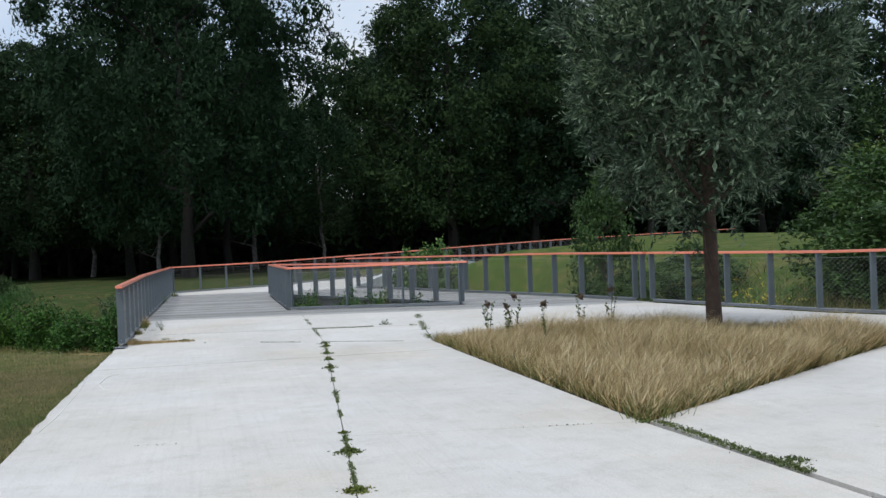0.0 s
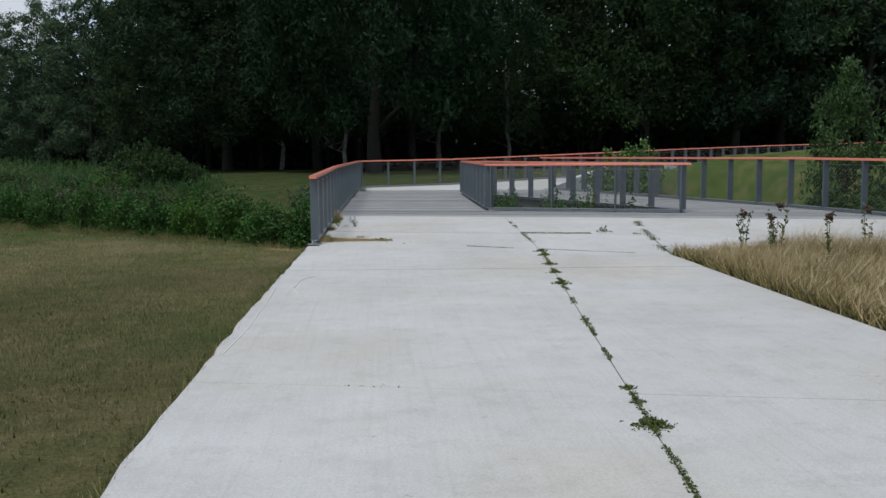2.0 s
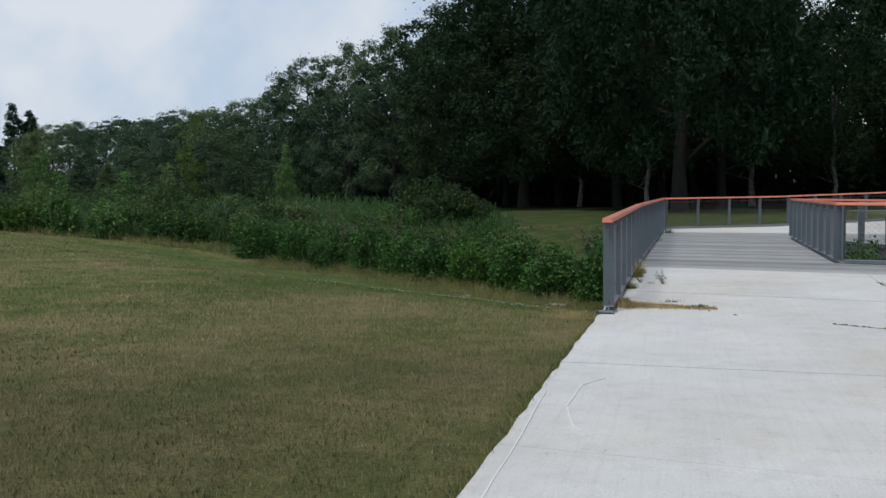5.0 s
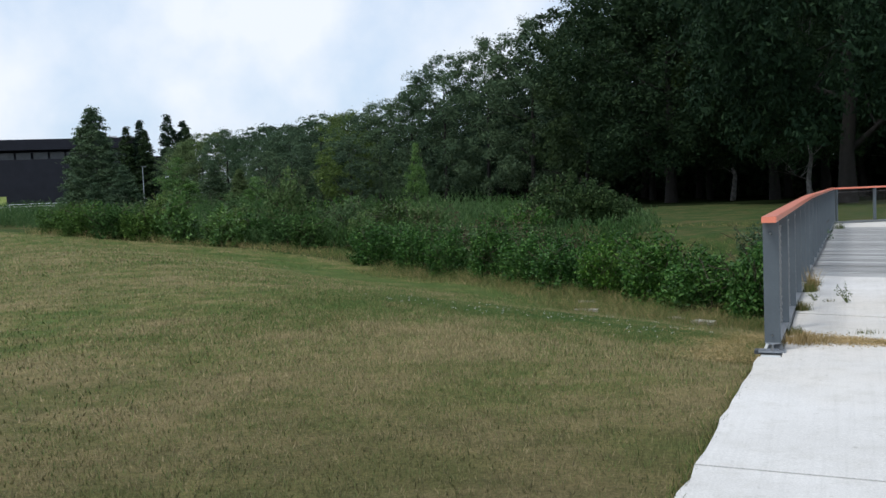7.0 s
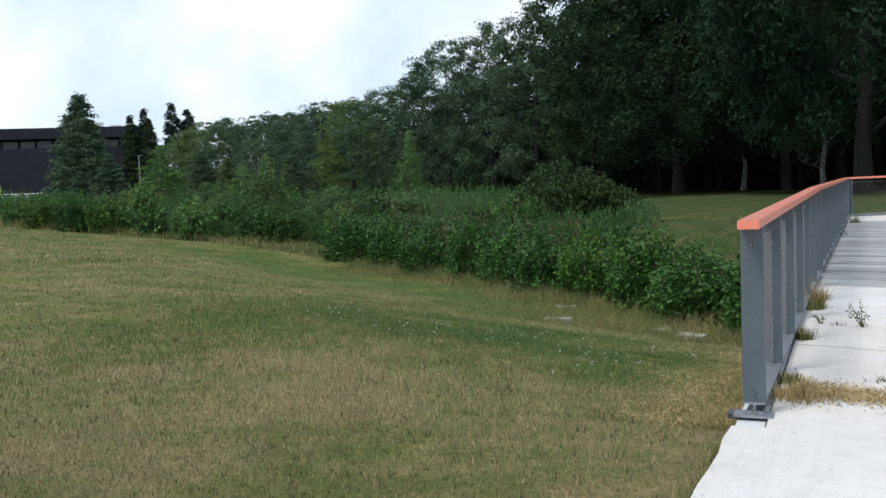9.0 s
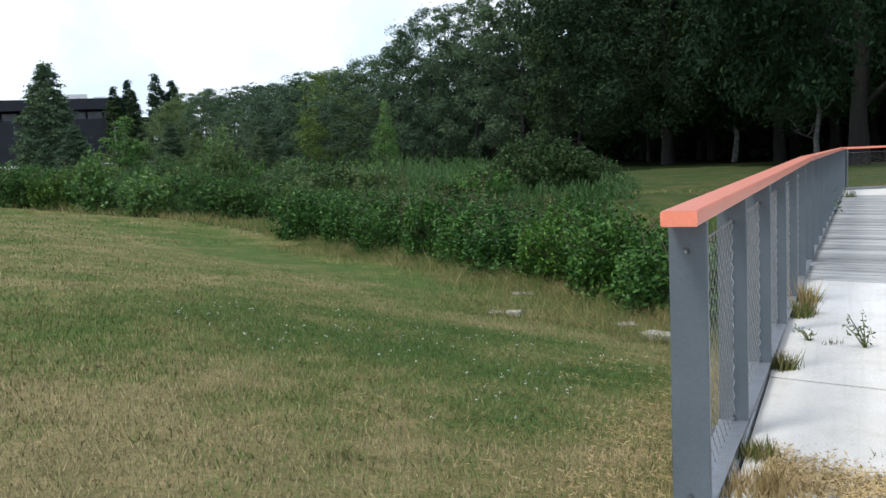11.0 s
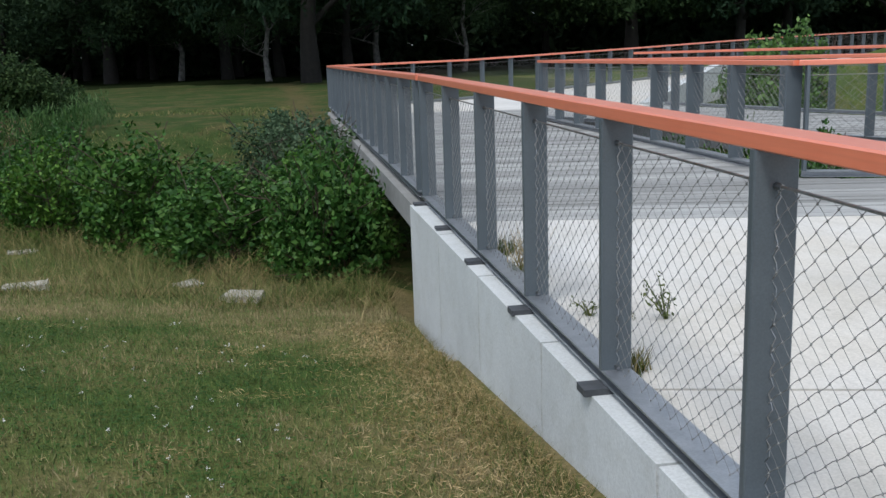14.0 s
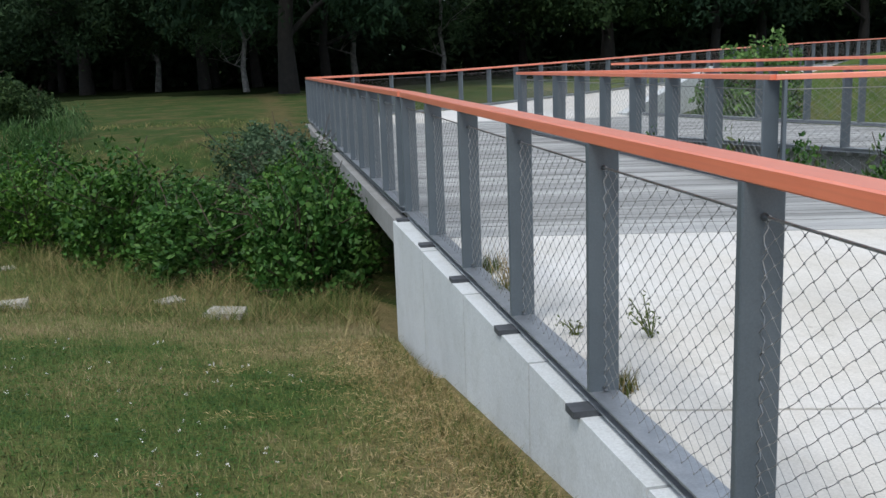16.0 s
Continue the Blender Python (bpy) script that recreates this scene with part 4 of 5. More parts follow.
def tree_prototype(name, label, seed, height, radius, bare, shape, bark, leaf, trunk_r, clumps, per, clump_r, size, aspect=0.6, hang=0.0, limbs=7, lean=0.0):
    """A tree at the origin: trunk with limbs, crown of leaf clumps. shape: share of the radius by height in the crown."""
    rng = np.random.default_rng(seed)
    rr = random.Random(seed)
    tree = new(name)
    g, tips = Geo(), []
    top = Vector((lean * height, 0, height * 0.86))
    pts = [Vector((0, 0, -0.3))]
    for i in range(1, 9):
        f = i / 8
        pts.append(Vector((lean * height * f + rr.uniform(-1, 1) * 0.012 * height, rr.uniform(-1, 1) * 0.012 * height, height * 0.86 * f)))
    g.tube(pts, [trunk_r * (1.35 if i == 0 else (1 - 0.85 * i / 8)) for i in range(9)], 9, False)
    for i in range(limbs):
        f = (bare * 0.85 + (0.8 - bare * 0.85) * i / max(limbs - 1, 1))
        k = min(int(f / 0.86 * 8), 7)
        a = i * 2.4 + rr.uniform(-0.4, 0.4)
        d = Vector((math.cos(a), math.sin(a), rr.uniform(0.25, 0.8))).normalized()
        limb(g, rr, pts[k], d, radius * rr.uniform(0.7, 1.0), trunk_r * 0.42 * (1 - 0.6 * f), 1, tips, 5)
    put("trunk", g.mesh("trunk", bark, True), tree)
    c = crown_points(rng, clumps, shape)
    cen = np.stack([c[:, 0] * radius + lean * height * 0.8, c[:, 1] * radius, height * (bare + (1 - bare) * c[:, 2])], 1)
    cen += rng.normal(size=(clumps, 3)) * np.array([0.05 * radius, 0.05 * radius, 0.012 * height])
    hub = np.array([lean * height * 0.8, 0, height * (bare + (1 - bare) * 0.42)])
    co = spray_clumps(rng, cen, hub, np.array([radius, radius, height * 0.45]), clump_r, per, size, aspect, hang)
    put("crown", array_mesh("crown", co, 3, leaf), tree)
    return tagged(tree, label, "tree")


def place(proto, x, y, s=1.0, sz=None, turn=0.0, label="", group="", sink=0.05):
    z = float(land(x, y)) - sink
    ob = copy_thing(proto, pose(x, y, z, 0, 0, turn) @ Matrix.Diagonal((s, s, sz or s, 1)))
    if label:
        ob["label"] = label
    if group:
        ob["group"] = group
    return ob


def remove_thing(ob):
    for o in list(ob.children_recursive) + [ob]:
        bpy.data.objects.remove(o)


ROUND = lambda h: max(0.0, math.sin(math.pi * min(1, 0.12 + 0.88 * h)) ** 0.6)
OVAL = lambda h: max(0.0, math.sin(math.pi * min(1, 0.2 + 0.8 * h)) ** 0.75)
SPIRE = lambda h: max(0.03, (1 - h) ** 0.75 * min(1, h * 5 + 0.35))
POPLAR = lambda h: max(0.04, (1 - h) ** 0.6 * min(1, h * 3 + 0.3))


def forest():
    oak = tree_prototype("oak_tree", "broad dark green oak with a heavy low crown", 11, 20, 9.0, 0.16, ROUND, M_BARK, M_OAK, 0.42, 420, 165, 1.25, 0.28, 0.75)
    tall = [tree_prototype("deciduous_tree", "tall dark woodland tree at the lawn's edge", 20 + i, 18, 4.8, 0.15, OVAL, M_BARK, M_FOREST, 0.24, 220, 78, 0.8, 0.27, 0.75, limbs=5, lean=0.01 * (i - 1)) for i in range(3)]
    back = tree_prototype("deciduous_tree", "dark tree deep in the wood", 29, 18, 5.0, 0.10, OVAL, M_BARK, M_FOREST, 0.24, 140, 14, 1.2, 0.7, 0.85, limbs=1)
    birch = tree_prototype("birch_tree", "birch with a pale forked trunk and drooping foliage", 31, 15, 3.6, 0.22, OVAL, M_WHITEBARK, M_BIRCH, 0.16, 150, 150, 0.75, 0.17, 0.55, 0.5, 6, 0.02)
    light = tree_prototype("deciduous_tree", "yellowish green tree before darker woodland", 37, 12, 4.2, 0.10, OVAL, M_BARK, M_YELLOW, 0.2, 200, 100, 0.7, 0.19, 0.6)
    soft = tree_prototype("willow_tree", "grey-green rounded willow, paled for haze, at the far edge of the wood", 39, 18, 5.2, 0.08, ROUND, M_BARK, M_SOFT, 0.24, 250, 84, 0.76, 0.25, 0.68, limbs=5)
    poplar = tree_prototype("poplar_tree", "slender upright poplar far off against the sky", 41, 16, 1.7, 0.08, POPLAR, M_BARK, M_FOREST, 0.2, 230, 34, 0.42, 0.34, 0.7, limbs=3)
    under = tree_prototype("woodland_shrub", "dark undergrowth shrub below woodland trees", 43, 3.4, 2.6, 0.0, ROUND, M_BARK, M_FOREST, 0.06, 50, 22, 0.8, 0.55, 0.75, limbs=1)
    rng = random.Random(5)

    place(oak, 0.3, 64.0, 0.95, 1.2, 20, "large dark oak standing forward of the wood")
    place(oak, -10.8, 79.0, 0.9, 0.86, 130)
    place(oak, 20.5, 76.0, 1.02, 1.12, 220)
    # x, y, height, kind; the wood drops towards the far side
    front = [(-7.0, 81.5, 16, "b"), (-1.6, 70.0, 12, "b"), (-18.5, 87, 16.6, "t"), (-23.5, 89, 14.8, "t"), (-28.5, 92, 14.0, "t"), (-33.5, 94, 13.2, "t"), (-38, 97, 11.2, "t"), (-43, 100, 10.0, "t"),
             (-48, 103, 10.4, "l"), (-54, 108, 10.4, "t"), (-61, 113, 10.0, "t"), (-68, 117, 10.4, "t"), (-75, 120, 10.6, "t"), (-82, 124, 10.6, "t"),
             (5.5, 82, 18, "b"), (10.4, 78, 13.8, "b"), (17.5, 84, 18.5, "t"), (36, 73, 23, "t"), (52, 70, 23, "t"), (26.5, 74, 23, "t"), (31, 76, 23, "t"), (42, 76, 23, "t"), (47, 74, 23, "t"), (58, 72, 23, "t"), (64, 70, 23, "t"), (-3.5, 88, 19, "t"), (-9.5, 90, 18, "t"), (-14, 90, 18.5, "t"), (1.5, 84, 18.5, "t"), (-4.0, 79, 22, "t"), (3.2, 77, 22.5, "t"), (-0.8, 82, 23, "t")]
    for x, y, h, k in front:
        p, ph = {"t": (tall[rng.randrange(3)], 18), "b": (birch, 15), "l": (light, 12)}[k]
        # trees on the far side take the willow crowns paled for haze
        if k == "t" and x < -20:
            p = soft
        s = h / ph
        place(p, x, y, max(s, 0.8) * rng.uniform(0.95, 1.15), s, rng.uniform(0, 360))
    for row, (dy, dh) in enumerate(((8, 1.0), (16, 1.02))):
        for i in range(26):
            x = -72 + i * 5.6 + rng.uniform(-1.5, 1.5)
            line = 86 + max(-x - 12, 0) * 0.58 - (6 if x > 22 else 0)
            h = (19.5 if x > -8 else max(10.0, 19.5 + (x + 8) * 0.27, 15.5 + (x + 20) * 0.18)) * dh * (1.1 if x > 18 else 1.0)
            s = h / 18 * rng.uniform(0.92, 1.02)
            if 7.0 < x < 15.5:
                continue
            place(back, x, line + dy + rng.uniform(-2, 2), s * 1.15, s, rng.uniform(0, 360))
    for i in range(46):
        x = -70 + i * 3.0 + rng.uniform(-1, 1)
        line = 90 + max(-x - 12, 0) * 0.58 - (9 if x > 22 else 0)
        place(under, x, line + rng.uniform(5, 16), rng.uniform(1.3, 2.1), rng.uniform(1.3, 2.3), rng.uniform(0, 360))
    # farther trees to the open side
    for x, y, s in ((-116.5, 150, 0.95), (-115, 152, 1.02), (-113.3, 151, 0.9), (-107.5, 150, 1.05), (-106, 152, 0.98), (-104.4, 151, 0.9)):
        place(poplar, x, y, s * 1.4, s * 0.95, rng.uniform(0, 360))
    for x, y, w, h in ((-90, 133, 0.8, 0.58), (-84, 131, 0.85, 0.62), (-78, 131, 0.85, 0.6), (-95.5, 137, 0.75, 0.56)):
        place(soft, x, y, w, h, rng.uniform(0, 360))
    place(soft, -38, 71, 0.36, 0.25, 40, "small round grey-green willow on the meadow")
    for i in range(4):
        place(back, -66 - i * 6.0, 136 + i * 2.5 + rng.uniform(-3, 3), 0.85, 0.66 + 0.07 * rng.random(), rng.uniform(0, 360))
    for p in [oak, back, birch, light, soft, poplar, under] + tall:
        remove_thing(p)


def young_trees():
    cone = tree_prototype("young_tree", "bluish green cone-shaped tree on the meadow", 51, 8.0, 1.75, 0.03, SPIRE, M_BARK, M_SOFT, 0.09, 720, 34, 0.24, 0.15, 0.7)
    sap = tree_prototype("sapling", "light green young tree among tall herbs", 53, 4.0, 1.25, 0.03, SPIRE, M_BROWNBARK, M_YOUNG, 0.04, 90, 70, 0.30, 0.13, 0.5)
    rng = random.Random(6)
    place(cone, -47.3, 64, 1.5, 0.97, 30)
    for x, y, s, sz in ((-40.6, 59, 0.8, 0.44), (-35.5, 61, 0.75, 0.42), (-43.8, 60, 0.6, 0.33), (-33.0, 60, 0.6, 0.36), (-27.5, 58, 0.7, 0.34)):
        place(cone, x, y, s, sz, rng.uniform(0, 360))
    for x, y, s, sz in ((-21.5, 60, 0.62, 1.0), (-34.0, 55.5, 1.2, 0.9), (-30.2, 57.5, 1.0, 0.6)):
        place(sap, x, y, s, sz, rng.uniform(0, 360))
    # beside the long rail
    alder = tree_prototype("young_tree", "bushy young alder behind the railing", 57, 3.5, 1.05, 0.03, OVAL, M_BROWNBARK, M_ALDER, 0.05, 110, 75, 0.33, 0.105, 0.75)
    place(alder, 11.5, 26.6, 0.78, 1.27, 10)
    place(alder, 11.2, 25.2, 1.1, 0.42, 80, "low dark shrub behind the railing")
    place(alder, 13.4, 25.2, 1.2, 0.5, 150, "low dark shrub behind the railing")
    place(alder, 15.6, 20.8, 1.4, 0.95, 160)
    place(alder, 17.6, 21.8, 1.7, 1.15, 230)
    place(alder, 15.0, 18.6, 1.5, 0.75, 300)
    pale = shrub_prototype("shrub", "pale green reedy bush on the mound", 58, 0.85, 1.75, 5200, 0.12, M_YOUNG)
    place(pale, 8.5, 37.0, 1.2, 1.24, 40)
    place(pale, 9.4, 37.6, 1.1, 1.16, 200)
    place(pale, 8.3, 36.0, 1.0, 0.55, 140, "low pale green bush behind the railing")
    remove_thing(pale)
    for p in (cone, sap, alder):
        remove_thing(p)


def bed_tree():
    """The clipped round tree with narrow silvery leaves in the grass bed."""
    rng = np.random.default_rng(61)
    x, y = 7.38, 13.6
    tree = empty("willow_leaved_tree", "young tree with a round crown of narrow silvery green leaves", "tree", pose(x, y, plaza_z(y) - 0.05))
    rr = random.Random(61)
    g, tips = Geo(), []
    pts = [Vector((0.0, 0, -0.1)), Vector((0.0, 0, 0.25)), Vector((-0.01, 0, 0.9)), Vector((-0.03, 0.0, 1.8)), Vector((-0.03, 0, 2.6)), Vector((0, 0.02, 4.0)), Vector((0.0, 0, 6.2))]
    g.tube(pts, [0.15, 0.115, 0.10, 0.095, 0.08, 0.05, 0.015], 12, False)
    for i in range(14):
        a = i * 2.4
        k = 3 + i % 3
        limb(g, rr, pts[k], Vector((math.cos(a), math.sin(a), 0.9)).normalized(), rr.uniform(1.1, 1.7), 0.028, 1, tips, 5)
    put("trunk", g.mesh("trunk", M_BROWNBARK, True), tree)
    twig = Geo().tube([(-0.05, -0.08, 0.95), (-0.16, -0.12, 1.3), (-0.20, -0.12, 1.75)], [0.012, 0.009, 0.004], 5)
    put("side_shoot", twig.mesh("side_shoot", M_BROWNBARK), tree)
    # twigs: upright sprays of narrow leaves round an egg
    m = 540
    hubs = unit(rng, m)
    lump = 1 + 0.05 * np.sin(6 * hubs[:, 0] + 4 * hubs[:, 2]) + 0.05 * np.sin(11 * hubs[:, 1] - 5 * hubs[:, 2])
    deep = np.where(rng.uniform(size=m) < 0.72, rng.uniform(0.82, 1.0, m), rng.uniform(0.35, 0.8, m))
    spot = hubs * np.array([1.84, 1.84, 2.62]) * (deep * lump)[:, None]
    spot[:, 2] += 4.3
    k = 12
    n = m * k
    d = np.repeat(hubs, k, 0)
    grow = unity(d * 0.75 + np.array([0, 0, 0.45]) + unit(rng, n) * 0.6)
    root = np.repeat(spot, k, 0) + unit(rng, n) * rng.uniform(0.0, 0.14, (n, 1))
    per = 12
    s = np.linspace(0.1, 1, per)[None, :, None]
    reach = rng.uniform(0.2, 0.42, (n, 1, 1))
    p = (root[:, None, :] + grow[:, None, :] * s * reach + rng.normal(scale=0.012, size=(n, per, 3))).reshape(-1, 3)
    axis = np.repeat(grow, per, 0) * 0.75 + unit(rng, n * per) * 0.6
    p = p + axis * 0.035
    inner = unit(rng, 6000) * np.array([1.5, 1.5, 2.2]) * rng.uniform(0.4, 1, (6000, 1)) + np.array([0, 0, 4.3])
    co = np.concatenate([leaf_cards(rng, p, 0.102, 0.025, axis, 0.15), leaf_cards(rng, inner, 0.17, 0.06, np.tile([0, 0, 0.5], (6000, 1)))])
    put("crown", array_mesh("crown", co, 4, M_WILLOW), tree)


def shrub_prototype(name, label, seed, w, h, leaves, size, leaf):
    rng = np.random.default_rng(seed)
    rr = random.Random(seed)
    ob = new(name)
    g, tips = Geo(), []
    for i in range(4):
        a = i * 1.6 + rr.uniform(-0.3, 0.3)
        limb(g, rr, Vector((rr.uniform(-0.2, 0.2) * w, rr.uniform(-0.2, 0.2) * w, -0.1)), Vector((math.cos(a) * 0.45, math.sin(a) * 0.45, 1)).normalized(), h * 0.85, 0.018, 1, tips, 4)
    put("stem", g.mesh("stem", M_BROWNBARK), ob)
    n = leaves // 16
    d = unit(rng, n)
    d[:, 2] = np.abs(d[:, 2]) * 1.1 - 0.1
    q = rng.uniform(0.35, 1, (n, 1)) ** 0.4
    lump = 1 + 0.15 * np.sin(4 * d[:, 0:1] + 5 * d[:, 1:2] + seed) + 0.11 * np.sin(9 * d[:, 1:2] - 6 * d[:, 2:3])
    flat = np.maximum(np.abs(d[:, 2:3]), np.linalg.norm(d[:, :2], axis=1, keepdims=True)) ** -0.35
    c = d * q * lump * flat * np.array([w, w, h * 0.86])
    c[:, 2] = np.maximum(c[:, 2], 0) + 0.08
    c[:, :2] *= 0.72 + 0.42 * np.clip(c[:, 2:3] / h, 0, 1)
    per = 16
    grow = unity(d * 0.6 + np.array([0, 0, 0.8]) + unit(rng, n) * 0.35)
    s = rng.uniform(-0.5, 0.5, (n, per, 1))
    p = (c[:, None, :] + grow[:, None, :] * s * 0.36 + rng.normal(scale=0.045, size=(n, per, 3))).reshape(-1, 3)
    axis = np.repeat(grow, per, 0) * 0.35 + unit(rng, n * per) * 0.8
    put("foliage", array_mesh("foliage", leaf_cards(rng, p, size, size * 0.55, axis, 0.3), 4, leaf), ob)
    return tagged(ob, label, "shrub")




def along(line, s):
    for a, b in zip(line[:-1], line[1:]):
        d = math.dist(a, b)
        if s <= d:
            return a[0] + (b[0] - a[0]) * s / d, a[1] + (b[1] - a[1]) * s / d
        s -= d
    return line[-1]


def shrubs():
    protos = [shrub_prototype("shrub", "leafy green shrub on the low bank of the brook", 70 + i, 0.78, 1.42, 5600, 0.086, M_HEDGE) for i in range(3)]
    bram = shrub_prototype("bramble", "dark mounded bramble thicket on the meadow", 77, 2.3, 2.3, 16000, 0.15, M_BRAMBLE)
    grey = shrub_prototype("shrub", "grey-green willow shrub beside the bridge", 79, 0.9, 1.7, 5200, 0.085, M_SOFT)
    rng = random.Random(8)
    s = 0.0
    total = sum(math.dist(a, b) for a, b in zip(HEDGE_LINE[:-1], HEDGE_LINE[1:]))
    s = 0.9
    while s < total:
        x, y = along(HEDGE_LINE, s)
        if x < -14.5:
            break
        for back, share in ((0.62, 1.0), (2.7, 0.78)):
            k = rng.uniform(0.82, 1.12)
            place(protos[rng.randrange(3)], min(x + rng.uniform(-0.15, 0.15) + 0.3 * back, -1.35), y + back + rng.uniform(-0.2, 0.2), k, rng.uniform(0.78, 1.1) * share, rng.uniform(0, 360), group="shrubs along the brook")
        s += rng.uniform(1.55, 1.95)
    extra = [shrub_prototype("shrub", "light green bush among meadow herbs", 85, 0.9, 1.5, 2600, 0.12, M_TALL), shrub_prototype("shrub", "fresh green bush among meadow herbs", 86, 0.9, 1.4, 2600, 0.12, M_HEDGE),
             shrub_prototype("shrub", "dark green bush among meadow herbs", 87, 1.0, 1.5, 2800, 0.12, M_ALDER)]
    for i in range(44):
        x = -8 - 30 * rng.random()
        y = float(hedge_y(x)) + 2.2 + rng.random() * min(14, 1 - x * 0.5)
        k = rng.uniform(0.6, 1.05)
        place(extra[(i * 2) % 3], x, y, k, k * rng.uniform(0.7, 0.95), rng.uniform(0, 360))
    broom = shrub_prototype("broom_shrub", "dense dark green broom at the lawn's edge", 88, 0.85, 1.35, 4200, 0.10, M_BROOM)
    fresh = shrub_prototype("shrub", "bright green young alder bush at the lawn's edge", 89, 0.8, 1.6, 3000, 0.13, M_YOUNG)
    for x, y, w, sz in ((-25.2, 39.9, 1.1, 0.95), (-24.0, 40.2, 1.1, 0.9), (-26.8, 40.3, 1.2, 0.85), (-17.4, 41.0, 1.0, 0.85), (-28.6, 41.2, 1.2, 0.8), (-18.6, 41.3, 1.1, 1.0)):
        place(broom, x, y, w, sz, rng.uniform(0, 360))
    for x, y, w, sz in ((-22.6, 40.4, 0.95, 1.12), (-20.7, 40.5, 1.0, 0.78), (-21.6, 42.0, 0.9, 0.8)):
        place(fresh, x, y, w, sz, rng.uniform(0, 360))
    pale = shrub_prototype("shrub", "pale grey-green willow bush among meadow herbs", 91, 1.05, 2.7, 4200, 0.12, M_TALL)
    for x, y, w, sz in ((-20.4, 44.5, 0.95, 1.0), (-17.0, 43.0, 0.7, 0.6), (-24.0, 46.0, 0.9, 0.6), (-15.3, 41.0, 0.7, 0.5), (-28.0, 46.5, 1.0, 0.62)):
        place(pale, x, y, w, sz, rng.uniform(0, 360))
    extra += [broom, fresh, pale]
    for p in extra:
        remove_thing(p)
    place(bram, -9.4, 46.6, 0.84, 0.80, 20)
    place(bram, -8.0, 47.0, 0.58, 0.52, 100)
    place(grey, -1.1, 33.2, 1.0, 0.86, 0)
    place(grey, -1.6, 36.0, 1.0, 0.8, 90)
    for x, y, w, h in ((-1.3, 27.9, 0.85, 1.0), (-0.95, 29.2, 0.85, 0.76), (-1.2, 31.0, 0.8, 0.85)):
        place(protos[1], x, y, w, h, rng.uniform(0, 360), "leafy green shrub growing against the bridge")
    # growth in the opening of the bridge
    for x, y, k in ((3.6, 26.6, 1.0), (4.4, 26.2, 1.05), (5.2, 25.9, 1.0), (6.0, 25.5, 0.95), (3.6, 28.4, 0.95), (4.5, 28.2, 0.9), (3.6, 30.4, 0.9), (5.0, 27.2, 0.95)):
        place(protos[0], x, y, 0.7, k, rng.uniform(0, 360), "wild growth rising through the bridge opening")
    for i, (x, y, h) in enumerate(((3.35, 26.9, 1.75), (4.1, 26.3, 1.6), (4.75, 26.4, 1.9), (5.05, 25.7, 1.75), (5.3, 26.2, 1.85), (5.9, 25.2, 1.5), (4.0, 28.5, 1.8), (5.6, 26.8, 1.6), (6.3, 25.0, 1.45))):
        leafy_weed("weed", "tall leafy weed rising through the bridge opening", x, y, float(land(x, y)), 500 + i, 4, h, 0.12, 0.16)
    for p in protos + [bram, grey]:
        remove_thing(p)


def herbs():
    """Tall herbs on the meadow behind the shrubs."""
    rng = np.random.default_rng(90)
    n = 15000
    t = rng.uniform(0, 1, n)
    x = -1.5 - 46 * rng.uniform(0, 1, n) ** 1.1
    base_y = hedge_y(x)
    y = base_y + 1.6 + rng.uniform(0, 1, n) ** 1.4 * np.clip(4 + (-x) * 1.0, 3, 22)
    keep = ((x < -5.5) | (y < base_y + 4)) & ~((np.abs(x + 8.8) < 2.8) & (y > 41.0))
    x, y, base_y = x[keep], y[keep], base_y[keep]
    n = len(x)
    z = land(x, y)
    patch = 0.72 + 0.36 * np.sin(x * 0.5) * np.sin(y * 0.43 + 1) + 0.18 * np.sin(x * 1.7 + y) * np.sin(y * 1.3)
    h = rng.uniform(0.7, 1.35, n) * patch * np.clip(0.75 + 0.02 * (y - base_y), 0.7, 1.2)
    per = 14
    s = rng.uniform(0.08, 1, (n, per))
    root = np.stack([x, y, z], 1)
    tip = np.stack([rng.normal(scale=0.1, size=n), rng.normal(scale=0.1, size=n), h], 1)
    p = (root[:, None, :] + tip[:, None, :] * s[:, :, None] + rng.normal(scale=0.035, size=(n, per, 3))).reshape(-1, 3)
    axis = np.tile(np.array([0, 0, 0.9]), (n * per, 1)) + unit(rng, n * per) * 0.6
    drift = np.repeat(np.sin(x * 0.9 + 2 * np.sin(y * 0.5)) + np.sin(y * 0.8 - x * 0.4) + rng.normal(scale=0.5, size=n) > 0.35, per)
    for name, label, pick, material in (("tall_herbs", "pale green meadow herbs and grasses", ~drift, M_TALL), ("dark_herbs", "darker leafy herbs in drifts on the meadow", drift, M_BROOM)):
        tagged(put(name, array_mesh(name, leaf_tris(rng, p[pick], 0.20, 0.06, axis[pick], 0.25), 3, material)), label, "herbs", kind="stuff")
    # rusty docks
    m = 46
    i = rng.choice(n, m, False, p=np.exp(-((x + 9.5) / 2.5) ** 2 - ((y - base_y - 3) / 3) ** 2) / np.sum(np.exp(-((x + 9.5) / 2.5) ** 2 - ((y - base_y - 3) / 3) ** 2)))
    c = np.repeat(root[i], 40, 0)
    c = c + np.stack([rng.normal(scale=0.05, size=m * 40), rng.normal(scale=0.05, size=m * 40), rng.uniform(0.5, 1.2, m * 40)], 1)
    tagged(put("seed_heads", array_mesh("seed_heads", leaf_cards(rng, c, 0.05, 0.03), 4, M_REDHERB)), "rusty brown dock seed heads among herbs", "herbs", kind="stuff")


SOUTH = (0.15, -1.0, 0.5)


